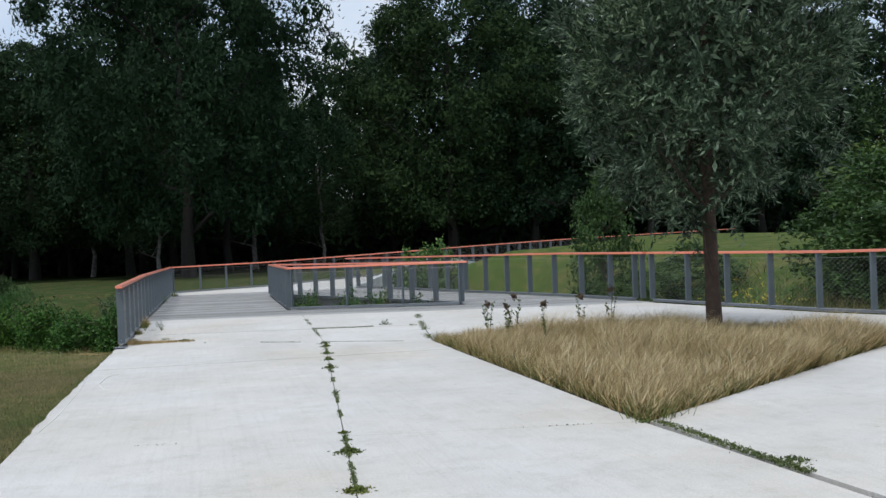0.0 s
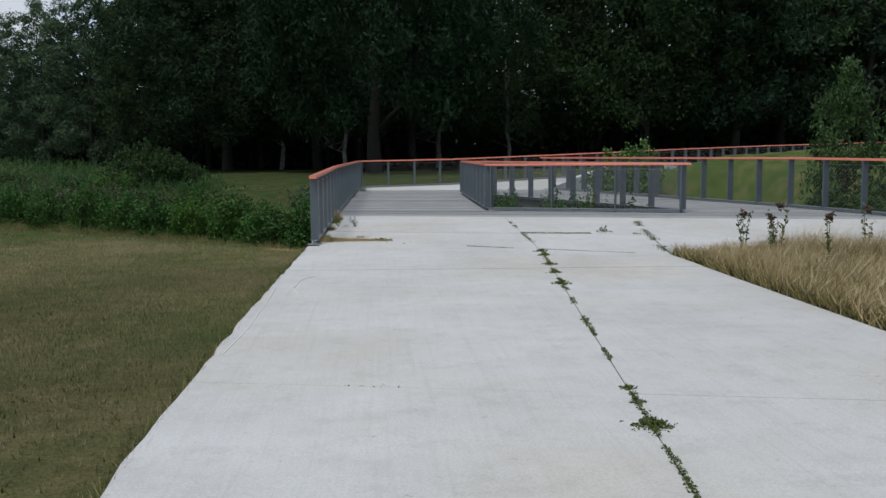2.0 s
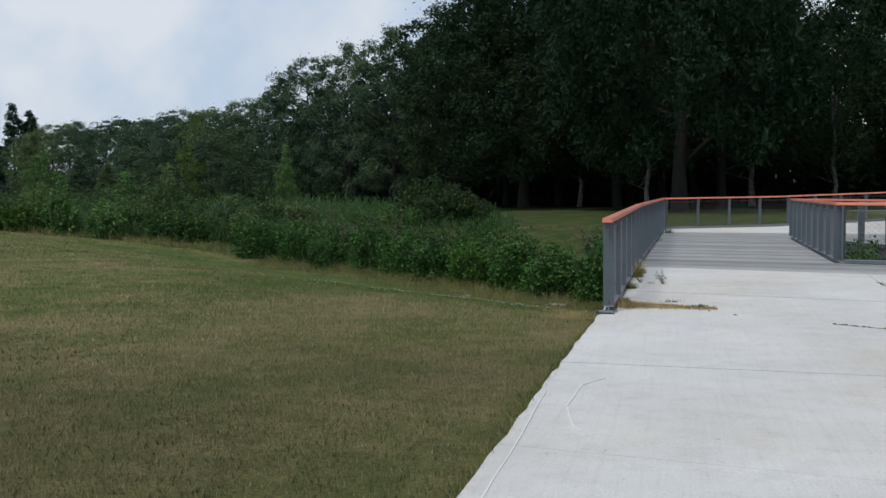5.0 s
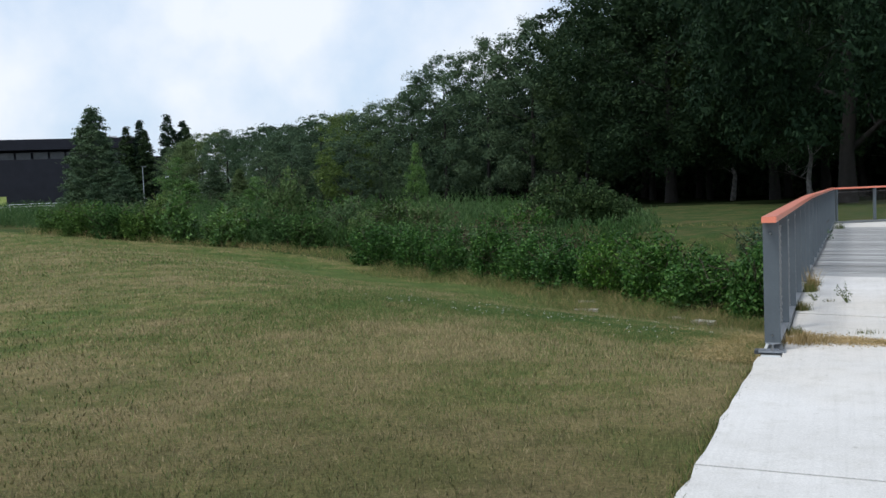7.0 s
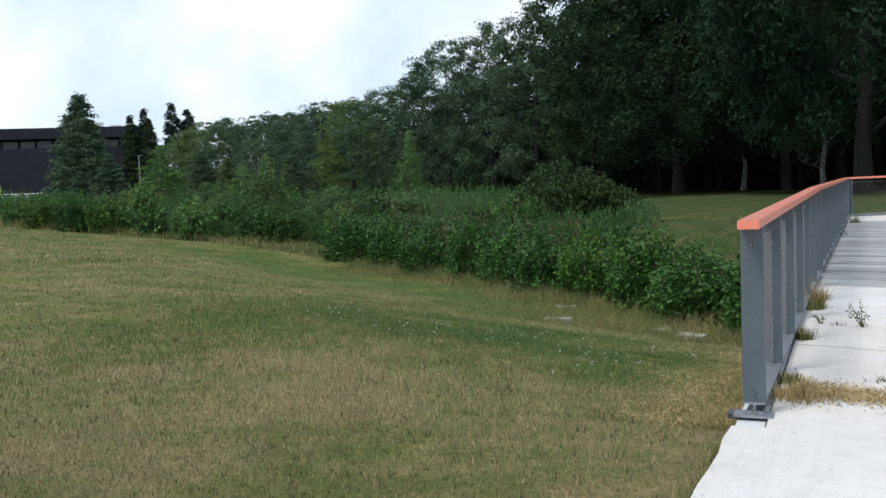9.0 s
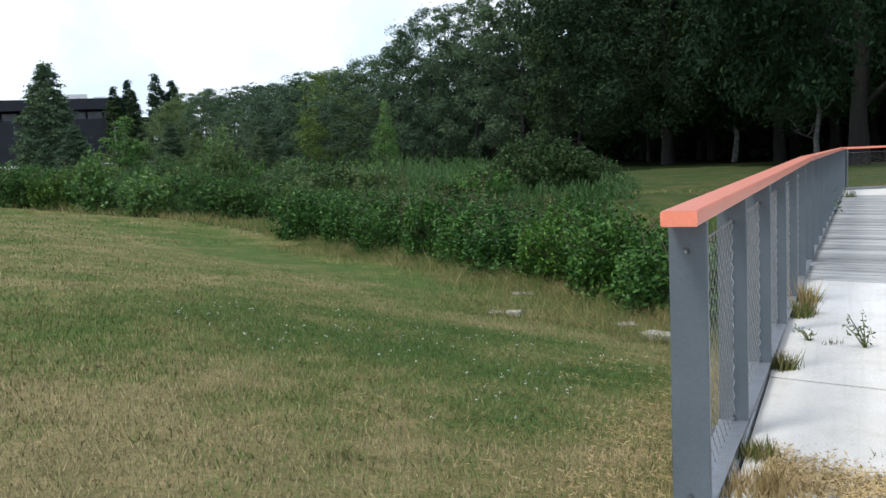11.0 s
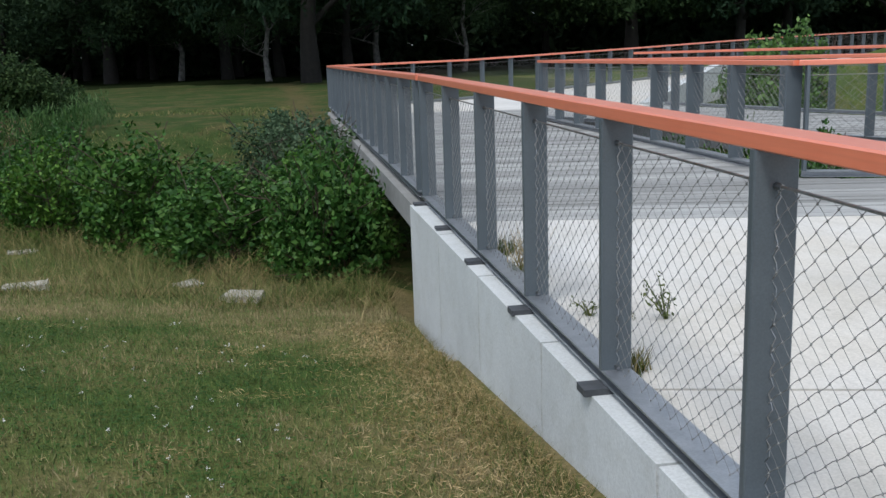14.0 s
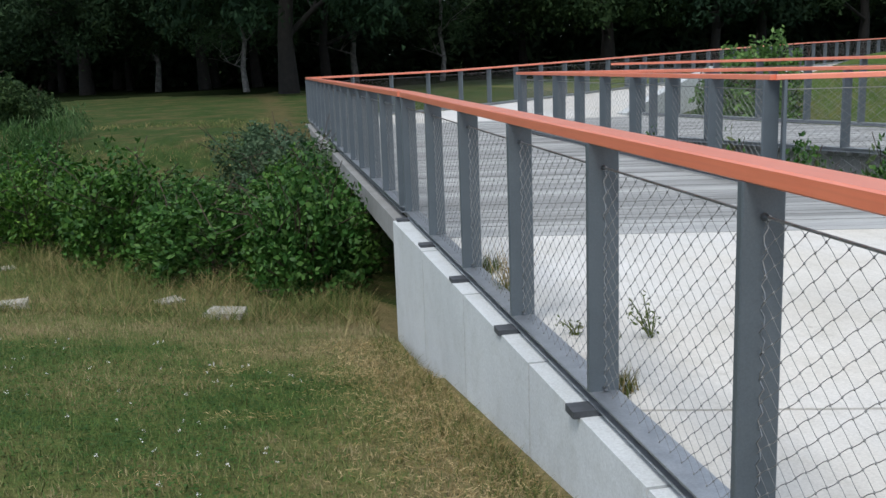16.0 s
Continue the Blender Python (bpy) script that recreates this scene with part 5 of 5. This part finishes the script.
def upward(rng, n):
    """Normals of a sward seen as a whole: up, each blade a little astray."""
    return unity(np.array([0, 0, 1.0]) + unit(rng, n) * 0.85)


def turf():
    """Blades of the lawn, thick where it is passed and thinner beyond."""
    rng = np.random.default_rng(95)
    out = []
    for x0, x1, y0, y1, n, h, w in ((-7, -0.74, 18.3, 27.5, 150000, 0.040, 0.006), (-4.5, -0.74, 9, 18.5, 70000, 0.035, 0.006), (-16, -4.2, 14, 31, 60000, 0.040, 0.014), (-10, -0.74, 4, 14, 40000, 0.035, 0.010), (-32, -14, 20, 44, 40000, 0.05, 0.025)):
        x, y = rng.uniform(x0, x1, n) - np.abs(rng.normal(scale=0.9, size=n)) * (rng.uniform(size=n) < 0.4), rng.uniform(y0, y1, n) + rng.normal(scale=0.9, size=n)
        x = np.minimum(x, np.array([edge_x(v) for v in y]) + 0.012 - 0.03 * np.abs(rng.normal(size=n)))
        hl = hedge_y(x)
        ok = y < hl + 0.3
        ok &= (x < -0.80) | (y < 18.6)
        x, y = x[ok], y[ok]
        out.append(blades(rng, np.stack([x, y, land(x, y) - 0.006], 1), h, w, 0.9))
    co = np.concatenate(out)
    tagged(put("lawn_grass", mark_lush(array_mesh("lawn_grass", co, 3, M_BLADE, upward(rng, len(co) // 3), SOUTH))), "short mown grass, green with straw-coloured patches", "grass", kind="stuff")
    # longer fringe by the wall, the brook and the edge of the paving
    out = []
    n = 17000
    t = rng.uniform(0, 1, n)
    pos = np.array([along(HEDGE_LINE, v * 16.0) for v in t])
    off = np.abs(rng.normal(scale=0.75, size=n))
    x, y = pos[:, 0] - 0.35 * off + 0.1, pos[:, 1] + 0.5 - off
    ok = x < -0.85
    x, y = x[ok], y[ok]
    clump = 0.55 + 0.6 * np.abs(np.sin(x * 2.1 + np.sin(y * 3.0)))
    out.append(blades(rng, np.stack([x, y, land(x, y) - 0.01], 1), rng.uniform(0.07, 0.32, len(x)) * clump, 0.008, 2.0))
    n = 5000
    x = rng.uniform(-30, -14, n)
    y = hedge_y(x) + rng.normal(scale=0.35, size=n) + 0.5
    out.append(blades(rng, np.stack([x, y, land(x, y) - 0.01], 1), rng.uniform(0.08, 0.36, n) * (0.6 + 0.5 * np.abs(np.sin(x * 1.3))), 0.014, 1.2))
    n = 9000
    y = rng.uniform(19.0, 25.4, n)
    x = -0.78 - np.abs(rng.normal(scale=0.16, size=n))
    out.append(blades(rng, np.stack([x, y, land(x, y) - 0.01], 1), rng.uniform(0.03, 0.085, n), 0.006, 1.4))
    n = 2500
    y = rng.uniform(4, 18.6, n)
    x = np.array([edge_x(v) for v in y]) + 0.01 - np.abs(rng.normal(scale=0.04, size=n))
    out.append(blades(rng, np.stack([x, y, land(x, y) - 0.01], 1), rng.uniform(0.03, 0.09, n), 0.006, 1.0))
    # dry strip of meadow behind the shrubs
    n = 9000
    x, y = -1.2 - 8.5 * rng.uniform(0, 1, n), rng.uniform(36.5, 45.0, n)
    ok = np.sin(x * 0.8 + 2) + np.sin(y * 0.9 + x * 0.3) > -0.5
    x, y = x[ok], y[ok]
    out.append(blades(rng, np.stack([x, y, land(x, y) - 0.01], 1), rng.uniform(0.04, 0.13, len(x)), 0.016, 1.6))
    # growth round the stone blocks and coarse tussocks on the lawn
    spots = [(-2.2, 26.35, 0.28, 420), (-4.25, 27.1, 0.3, 420), (-1.4, 26.7, 0.4, 900), (-1.0, 26.3, 0.2, 500), (-1.05, 27.0, 0.25, 600), (-3.1, 27.1, 0.45, 800), (-4.9, 28.6, 0.4, 600), (-3.6, 28.3, 0.4, 500)]
    spots += [(rng.uniform(-7, -1.2), rng.uniform(19, 25), 0.07, 60) for _ in range(45)]
    for cx, cy, sp, m in spots:
        x, y = np.minimum(cx + rng.normal(scale=sp, size=m), -0.82), cy + rng.normal(scale=sp * 0.55, size=m)
        tall = 0.26 if sp > 0.2 else 0.095
        out.append(blades(rng, np.stack([x, y, land(x, y) - 0.01], 1), rng.uniform(0.35, 1.0, m) * tall, 0.006, 1.7))
    co = np.concatenate(out)
    tagged(put("long_grass", array_mesh("long_grass", co, 3, M_ROUGHGRASS, upward(rng, len(co) // 3), SOUTH)), "long dry grass below the shrubs and the wall", "grass", kind="stuff")
    # clover heads
    m = 420
    x, y = rng.uniform(-7.5, -1.2, m), rng.uniform(19.0, 26.5, m)
    pick = lushness(x, y) > 0.66
    x, y = x[pick], y[pick]
    c = np.stack([x, y, land(x, y) + 0.045], 1)
    c = np.repeat(c, 7, 0) + rng.normal(scale=0.005, size=(len(c) * 7, 3))
    tagged(put("clover_flowers", array_mesh("clover_flowers", leaf_cards(rng, c, 0.0075, 0.006), 4, M_CLOVER)), "white clover heads in the lawn", "flowers", kind="stuff")


def lawn_extras():
    """Clover patches and hay left by the mower."""
    rng = np.random.default_rng(97)
    n = 90000
    x, y = rng.uniform(-7, -0.95, n), rng.uniform(18.2, 26.0, n)
    ok = lushness(x, y) + rng.normal(scale=0.10, size=n) > 0.72
    x, y = x[ok], y[ok]
    c = np.stack([x, y, land(x, y) + rng.uniform(0.005, 0.032, len(x))], 1)
    co = leaf_cards(rng, c, 0.021, 0.018).reshape(-1, 4, 3)
    co[:, :, 2] = c[:, None, 2] + (co[:, :, 2] - c[:, None, 2]) * 0.3
    tagged(put("clover_leaves", array_mesh("clover_leaves", co.reshape(-1, 3), 4, M_CLOVERLEAF)), "dark green clover patches in the lawn", "clover", kind="stuff")
    out = []
    for i in range(16):
        cx = -0.95 - abs(rng.normal(scale=1.6))
        cy = rng.uniform(18.8, 26.2)
        m = int(rng.integers(40, 120))
        x, y = np.minimum(cx + rng.normal(scale=0.13, size=m), -0.8), cy + rng.normal(scale=0.07, size=m)
        c = np.stack([x, y, land(x, y) + rng.uniform(0.012, 0.035, m)], 1)
        out.append(leaf_cards(rng, c, 0.045, 0.0022, np.stack([rng.normal(size=m), rng.normal(size=m), rng.normal(scale=0.3, size=m)], 1), 0.1))
    m = 16000
    y = rng.uniform(19.0, 25.3, m)
    x = -0.76 - np.abs(rng.normal(scale=0.36, size=m))
    c = np.stack([x, y, land(x, y) + rng.uniform(0.008, 0.04, m)], 1)
    out.append(leaf_cards(rng, c, 0.045, 0.0022, np.stack([rng.normal(size=m), rng.normal(size=m), rng.normal(scale=0.6, size=m)], 1), 0.1))
    tagged(put("hay", array_mesh("hay", np.concatenate(out), 4, M_STRAW)), "straw-coloured hay wisps on the lawn", "hay", kind="stuff")


def chalk_marks():
    """Thin pale cracks on the paving beside the lawn."""
    for line in ([(-0.74, 14.4), (-0.73, 13.87), (-0.71, 13.17), (-0.705, 12.3), (-0.70, 11.65), (-0.72, 11.0), (-0.75, 10.4)], [(-0.40, 13.31), (-0.47, 13.47), (-0.55, 13.96), (-0.52, 14.67), (-0.35, 15.05)]):
        g = Geo()
        fine = []
        for (ax, ay), (bx, by) in zip(line[:-1], line[1:]):
            fine += [(ax + (bx - ax) * t / 4 + random.uniform(-0.004, 0.004), ay + (by - ay) * t / 4) for t in range(4)]
        g.sweep([(x, y, plaza_z(y) + 0.003) for x, y in fine], [(-0.004, -0.01), (0.004, -0.01), (0.0035, 0.0012), (-0.0035, 0.0012)])
        tagged(put("trim_crack_filler", g.mesh("crack_filler", M_CLOVER)), "pale filler line along a crack in the paving", "crack", kind="structure")


def tuft(name, label, x, y, z, seed, n, h, spread, material, width=0.007):
    rng = np.random.default_rng(seed)
    b = np.stack([rng.normal(scale=spread, size=n), rng.normal(scale=spread, size=n), np.zeros(n) - 0.005], 1)
    if material is M_WEED and h < 0.2:
        b[:, 2] = rng.uniform(0.0, 1, n) * h * np.exp(-(b[:, 0] ** 2 + b[:, 1] ** 2) / (2 * spread * spread)) * 0.8
        me = array_mesh(name, leaf_cards(rng, b, 0.034, 0.015, np.tile([0, 0, 0.25], (n, 1))), 4, material)
    else:
        me = array_mesh(name, blades(rng, b, rng.uniform(0.4, 1.0, n) * h, width, 0.8), 3, material)
    ob = put(name, me, m=pose(x, y, z))
    return tagged(ob, label, "weed", kind="stuff")


def leafy_weed(name, label, x, y, z, seed, stems, h, leaf=0.05, wide=1.2):
    rng = np.random.default_rng(seed)
    rr = random.Random(seed)
    ob = empty(name, label, "weed", pose(x, y, z))
    pts = []
    g = Geo()
    for i in range(stems):
        a, tilt = rr.uniform(0, 6.28), rr.uniform(0.08 * wide, wide)
        top = Vector((math.cos(a) * tilt * h, math.sin(a) * tilt * h * 0.6, h * rr.uniform(0.5, 1)))
        mid = top * 0.5 + Vector((0, 0, h * 0.06))
        g.tube([Vector((0, 0, -0.01)), mid, top], [0.005, 0.004, 0.002], 4, False)
        for k in range(22):
            s = (k + 1) / 22
            pts.append(np.array((mid * (2 * s) if s < 0.5 else mid.lerp(top, 2 * s - 1))))
    put("stem", g.mesh("stem", M_WEED), ob)
    p = np.array(pts) + rng.normal(scale=0.014, size=(len(pts), 3))
    p[:, 2] = np.maximum(p[:, 2], 0.01)
    put("foliage", array_mesh("foliage", leaf_cards(rng, p, leaf, leaf * 0.4), 4, M_WEED), ob)
    return ob


def weeds():
    # along the middle joint
    k = 0
    for y, n, h, sp in ((6.9, 110, 0.04, 0.03), (7.4, 190, 0.04, 0.042), (8.55, 190, 0.05, 0.045), (9.0, 45, 0.03, 0.02), (9.3, 45, 0.03, 0.02), (13.9, 120, 0.05, 0.045), (14.9, 100, 0.05, 0.035), (15.7, 120, 0.05, 0.045), (16.8, 140, 0.06, 0.055), (17.3, 120, 0.06, 0.06)):
        tuft("weed_tuft", "low green weeds in a paving joint", joint_x(y), y, plaza_z(y), 200 + k, n, h, sp, M_WEED, 0.012)
        k += 1
    for x, y, n, h, sp in ((0.36, 19.35, 90, 0.05, 0.09), (4.1, 20.1, 120, 0.16, 0.06), (4.1, 7.0, 90, 0.05, 0.05)):
        tuft("weed_tuft", "low green weeds in a paving joint", x, y, plaza_z(y), 230 + k, n, h, sp, M_WEED, 0.010)
        k += 1
    # continuous growth in the joints
    rng = np.random.default_rng(240)
    out = []

    def strip(f, y0, y1, n, h, sp, gate=0.0):
        y = rng.uniform(y0, y1, n)
        x = np.array([f(v) for v in y]) + rng.normal(scale=sp, size=n)
        ok = np.sin(y * 5.1) + np.sin(y * 2.3 + 1) > gate
        x, y = x[ok], y[ok]
        out.append(leaf_cards(rng, np.stack([x, y, np.array([plaza_z(v) for v in y]) + rng.uniform(-0.03, 0.6, len(x)) * h * 0.6], 1), 0.024, 0.011, np.tile([0, 0, 0.3], (len(x), 1))))

    strip(joint_x, 7.0, 11.2, 900, 0.03, 0.010)
    strip(joint_x, 11.2, 17.5, 1200, 0.03, 0.015, -0.3)
    strip(joint_x, 17.5, 22.5, 500, 0.04, 0.02)
    strip(joint2_x, 6.7, 8.7, 1500, 0.04, 0.028, -3)
    strip(joint2_x, 17.0, 22.0, 1100, 0.07, 0.04, -0.3)

    def cross(f, x0, x1, n, h, sp, gate=0.0):
        x = rng.uniform(x0, x1, n)
        ok = np.sin(x * 4.3) + np.sin(x * 1.9 + 2) > gate
        x = x[ok]
        y = np.array([f(v) for v in x]) + rng.normal(scale=sp, size=len(x))
        out.append(leaf_cards(rng, np.stack([x, y, np.array([plaza_z(v) for v in y]) + rng.uniform(-0.03, 0.6, len(x)) * h * 0.6], 1), 0.024, 0.011, np.tile([0, 0, 0.3], (len(x), 1))))

    cross(CROSS[7], 0.7, 4.1, 900, 0.02, 0.012, -0.3)
    cross(CROSS[8], 2.7, 4.6, 900, 0.05, 0.035, -0.5)
    cross(CROSS[4], -0.6, 3.9, 90, 0.010, 0.008, 1.2)
    tagged(put("joint_weeds", array_mesh("joint_weeds", np.concatenate(out), 4, M_WEED)), "short weeds growing in the slab joints", "weeds", kind="stuff")
    # by the railing
    for x, y, n, h, sp, m in ((-0.45, 19.3, 420, 0.10, 0.08, M_STRAW), (-0.50, 19.72, 200, 0.09, 0.04, M_ROUGHGRASS), (-0.49, 21.25, 240, 0.12, 0.032, M_ROUGHGRASS), (-0.47, 22.85, 200, 0.15, 0.04, M_ROUGHGRASS), (-0.43, 22.95, 90, 0.34, 0.03, M_STRAW), (-0.45, 23.5, 200, 0.15, 0.05, M_ROUGHGRASS), (0.05, 19.85, 50, 0.05, 0.05, M_ROUGHGRASS), (-0.15, 38.2, 140, 0.24, 0.07, M_WEED), (-0.24, 21.95, 30, 0.05, 0.03, M_ROUGHGRASS)):
        tuft("grass_tuft", "dry grass tuft growing at the railing's foot", x, y, plaza_z(y) if y < 25 else deck_z(y), 260 + k, n, h, sp, m)
        k += 1
    rng = np.random.default_rng(300)
    n = 7500
    x = -0.45 + 1.0 * rng.uniform(0, 1, n) ** 1.6
    y = 19.5 + (x + 0.4) * -0.22 + rng.normal(scale=0.15, size=n) * (1 - 0.75 * (x + 0.4))
    litter = blades(rng, np.stack([x, y, np.full(n, plaza_z(19) + 0.003)], 1), 0.010, 0.010, 4)
    tagged(put("straw_litter", array_mesh("straw_litter", litter, 3, M_STRAW)), "straw-coloured grass litter lying on the concrete", "litter", kind="stuff")
    leafy_weed("weed", "leafy weed sprawling on the concrete by the railing", -0.07, 21.88, plaza_z(21), 310, 5, 0.21, 0.026, 0.7)
    leafy_weed("weed", "small leafy weed on the concrete", -0.38, 22.03, plaza_z(21), 311, 3, 0.13, 0.024, 0.7)


def grass_bed():
    rng = np.random.default_rng(320)
    n = 75000
    a, b = rng.uniform(0, 1, n), rng.uniform(0, 1, n)
    q = [np.array(p) for p in BED]
    xy = (q[0] * (1 - a)[:, None] + q[1] * a[:, None]) * (1 - b)[:, None] + (q[3] * (1 - a)[:, None] + q[2] * a[:, None]) * b[:, None]
    z = np.array([plaza_z(v) for v in xy[:, 1]]) - 0.03
    edge = np.minimum(np.minimum(a, 1 - a), np.minimum(b, 1 - b))
    h = rng.uniform(0.22, 0.46, n) * (0.7 + 0.3 * np.clip(edge * 8, 0, 1)) * (0.8 + 0.22 * np.sin(xy[:, 0] * 2.3 + np.sin(xy[:, 1] * 1.7)) + 0.16 * np.sin(xy[:, 0] * 8.1 + 2 * np.sin(xy[:, 1] * 5.3)) * np.sin(xy[:, 1] * 7.4 + xy[:, 0]))
    tagged(put("dry_grass", array_mesh("dry_grass", blades(rng, np.column_stack([xy, z]), h, 0.009, 1.2, (0.22, -0.1)), 3, M_STRAW, upward(rng, n), SOUTH)), "waving straw-yellow grass filling the bed", "grass", kind="stuff")
    m = 26000
    i = rng.choice(n, m, False)
    root = np.column_stack([xy[i], z[i] + h[i] * 0.45])
    tagged(put("seed_grass", array_mesh("seed_grass", blades(rng, root, h[i] * 0.75, 0.007, 1.5, (0.45, -0.2)), 3, M_SEEDGRASS, upward(rng, m), SOUTH)), "pale feathery seed heads bending over the bed", "grass", kind="stuff")
    n = 6500
    s = rng.uniform(0, 1, n)
    side = rng.integers(0, 2, n)
    e = np.where(side[:, None] == 0, q[0] + (q[3] - q[0]) * s[:, None], q[0] + (q[1] - q[0]) * s[:, None])
    e = e + np.where(side[:, None] == 0, np.array([1, 0]), np.array([-0.56, 0.83])) * np.abs(rng.normal(scale=0.12, size=(n, 1)))
    z = np.array([plaza_z(v) for v in e[:, 1]]) - 0.03
    tagged(put("green_grass", array_mesh("green_grass", blades(rng, np.column_stack([e, z]), rng.uniform(0.06, 0.20, n), 0.010, 1.4), 3, M_ROUGHGRASS, upward(rng, n), SOUTH)), "greener grass fringe at the bed's edge", "grass", kind="stuff")
    for i, (x, y, h) in enumerate(((4.95, 16.1, 0.62), (5.25, 15.7, 0.74), (5.2, 14.3, 0.68), (6.15, 15.3, 0.7), (6.5, 15.0, 0.8), (5.05, 15.5, 0.6))):
        leafy_weed("thistle", "tall thistle with dry brown heads in the grass bed", x, y, plaza_z(y), 330 + i, 3, h, 0.07, 0.22)
        c = np.random.default_rng(340 + i).normal(scale=0.022, size=(50, 3)) + np.array([0, 0, h * 0.9])
        tagged(put("seed_head", array_mesh("seed_head", leaf_cards(np.random.default_rng(i), c, 0.05, 0.03), 4, M_REDHERB), scene.objects["thistle" if i == 0 else "thistle.%03d" % i]), "brown seed head")


def bank_growth():
    """Rank grass and yellow flowers below the long rail."""
    rng = np.random.default_rng(350)
    n = 9000
    y = rng.uniform(12, 27, n)
    x = right_rail_x(y) + 0.5 + np.abs(rng.normal(scale=2.2, size=n))
    clump = 0.4 + 0.7 * np.abs(np.sin(x * 1.7 + np.sin(y * 2.1)) * np.sin(y * 1.2))
    h = rng.uniform(0.2, 0.75, n) * clump
    base = np.stack([x, y, land(x, y) - 0.02], 1)
    tagged(put("rank_grass", array_mesh("rank_grass", blades(rng, base, h, 0.022, 1.0), 3, M_ROUGHGRASS, upward(rng, n), SOUTH)), "rank green and straw grass below the railing", "grass", kind="stuff")
    m = 260
    x, y = rng.normal(12.3, 0.6, m), rng.normal(22.0, 0.9, m)
    top = land(x, y) + rng.uniform(0.55, 0.95, m)
    c = np.repeat(np.stack([x, y, top], 1), 6, 0) + rng.normal(scale=0.03, size=(m * 6, 3))
    tagged(put("yellow_flowers", array_mesh("yellow_flowers", leaf_cards(rng, c, 0.05, 0.035), 4, M_FLOWER)), "yellow flower heads among rank grass", "flowers", kind="stuff")
    x, y = rng.normal(12.3, 0.7, 900), rng.normal(22.0, 1.0, 900)
    z = land(x, y)
    s = rng.uniform(0.1, 0.9, (900, 8, 1))
    p = (np.stack([x, y, z], 1)[:, None, :] + s * np.array([0, 0, 0.9]) + rng.normal(scale=0.04, size=(900, 8, 3))).reshape(-1, 3)
    tagged(put("flower_stalks", array_mesh("flower_stalks", leaf_tris(rng, p, 0.13, 0.05, np.tile([0, 0, 0.8], (7200, 1)), 0.5), 3, M_YOUNG)), "leafy stalks of the yellow flowers", "flowers", kind="stuff")


def stones():
    """Sawn blocks that step down to the brook, half overgrown."""
    for i, (x, y, w, d, turn, lift) in enumerate(((-2.15, 26.7, 0.36, 0.30, -12, 0.06), (-4.21, 27.46, 0.42, 0.32, 14, 0.05), (-2.72, 27.72, 0.26, 0.2, 30, 0.03), (-4.95, 30.5, 0.36, 0.24, 10, 0.015), (-1.5, 30.6, 0.5, 0.3, 5, 0.25))):
        z = float(land(x, y))
        rr = random.Random(400 + i)
        g = Geo().box((0, 0, lift - 0.12), (w, d, 0.24), 0, 0.02)
        g.v = [(a + rr.uniform(-0.012, 0.012), b + rr.uniform(-0.02, 0.02), c + rr.uniform(-0.018, 0.018)) for a, b, c in g.v]
        tagged(put("stone_block", g.mesh("stone_block", M_STONE), m=pose(x, y, z, rr.uniform(-4, 4), rr.uniform(-4, 4), turn)), "pale sawn stone block half buried in grass", "stone", group="stone blocks by the brook")


def far_building():
    """A long black hall far across the meadow, with a glazed band below its roof."""
    m = pose(-141, 150, 1.8, 0, 0, 40)
    hall = empty("factory_building", "long black-clad two-storey hall with a glazed band", "building", m)

    def box(name, c, size, mat, parent=hall, label=""):
        return put(name, Geo().box(c, size, 0, 0.0).mesh(name, mat), parent, label)

    box("lower_storey", (-11.5, 0, 2.6), (73, 30, 7.6), M_CLAD)
    box("upper_storey", (-12, 6, 9.4), (66, 26, 1.9), M_CLAD)
    box("upper_core", (-10, 8, 7.4), (64, 20, 2.2), M_CLAD)
    for i in range(22):
        w = box("window", (-40 + i * 2.9, -2.1, 7.5), (2.5, 0.2, 1.4), M_GLASS)
    for x, s in ((12, 1.6), (16, 1.0), (-12, 1.3), (-20, 1.2), (-26, 0.9)):
        box("roof_unit", (x, 4, 10.3 + s * 0.4), (s * 2.2, 3, s), M_WHITE, label="pale rooftop unit")
    gate = empty("metal_gate", "white metal barrier beside the far road", "fence", pose(-73, 82.5, float(land(-73, 82.5)), 0, 0, 40))
    for z in (0.5, 1.0, 1.4):
        put("bar", Geo().box((0, 0, z + 0.3), (6, 0.08, 0.12)).mesh("bar", M_WHITE), gate)
    for x in (-3, -1, 1, 3):
        put("post", Geo().box((x, 0, 0.8), (0.12, 0.12, 1.9)).mesh("post", M_WHITE), gate)
    sign = empty("advertising_panel", "lime green panel standing beside the far road", "sign", pose(-75.5, 82, float(land(-75.5, 82)), 0, 0, 40))
    put("panel", Geo().box((0, 0, 1.9), (1.7, 0.12, 1.5)).mesh("panel", M_LIME), sign)
    put("post", Geo().box((0, 0.11, 0.7), (0.15, 0.1, 1.6)).mesh("post", M_STEEL), sign)
    for x, y, h in ((-62, 87, 5.0),):
        pole = empty("lamp_post", "thin pale lamp post by the far road", "lamp", pose(x, y, float(land(x, y))))
        put("pole", Geo().tube([(0, 0, 0), (0, 0, h)], [0.06, 0.04], 8).mesh("pole", M_GALV), pole)
        put("head", Geo().box((0.2, 0, h), (0.5, 0.16, 0.08)).mesh("head", M_STEEL), pole)


forest()
young_trees()
bed_tree()
shrubs()
herbs()
turf()
lawn_extras()
grass_bed()
bank_growth()
stones()
far_building()
weeds()
chalk_marks()
bridge()
paving()
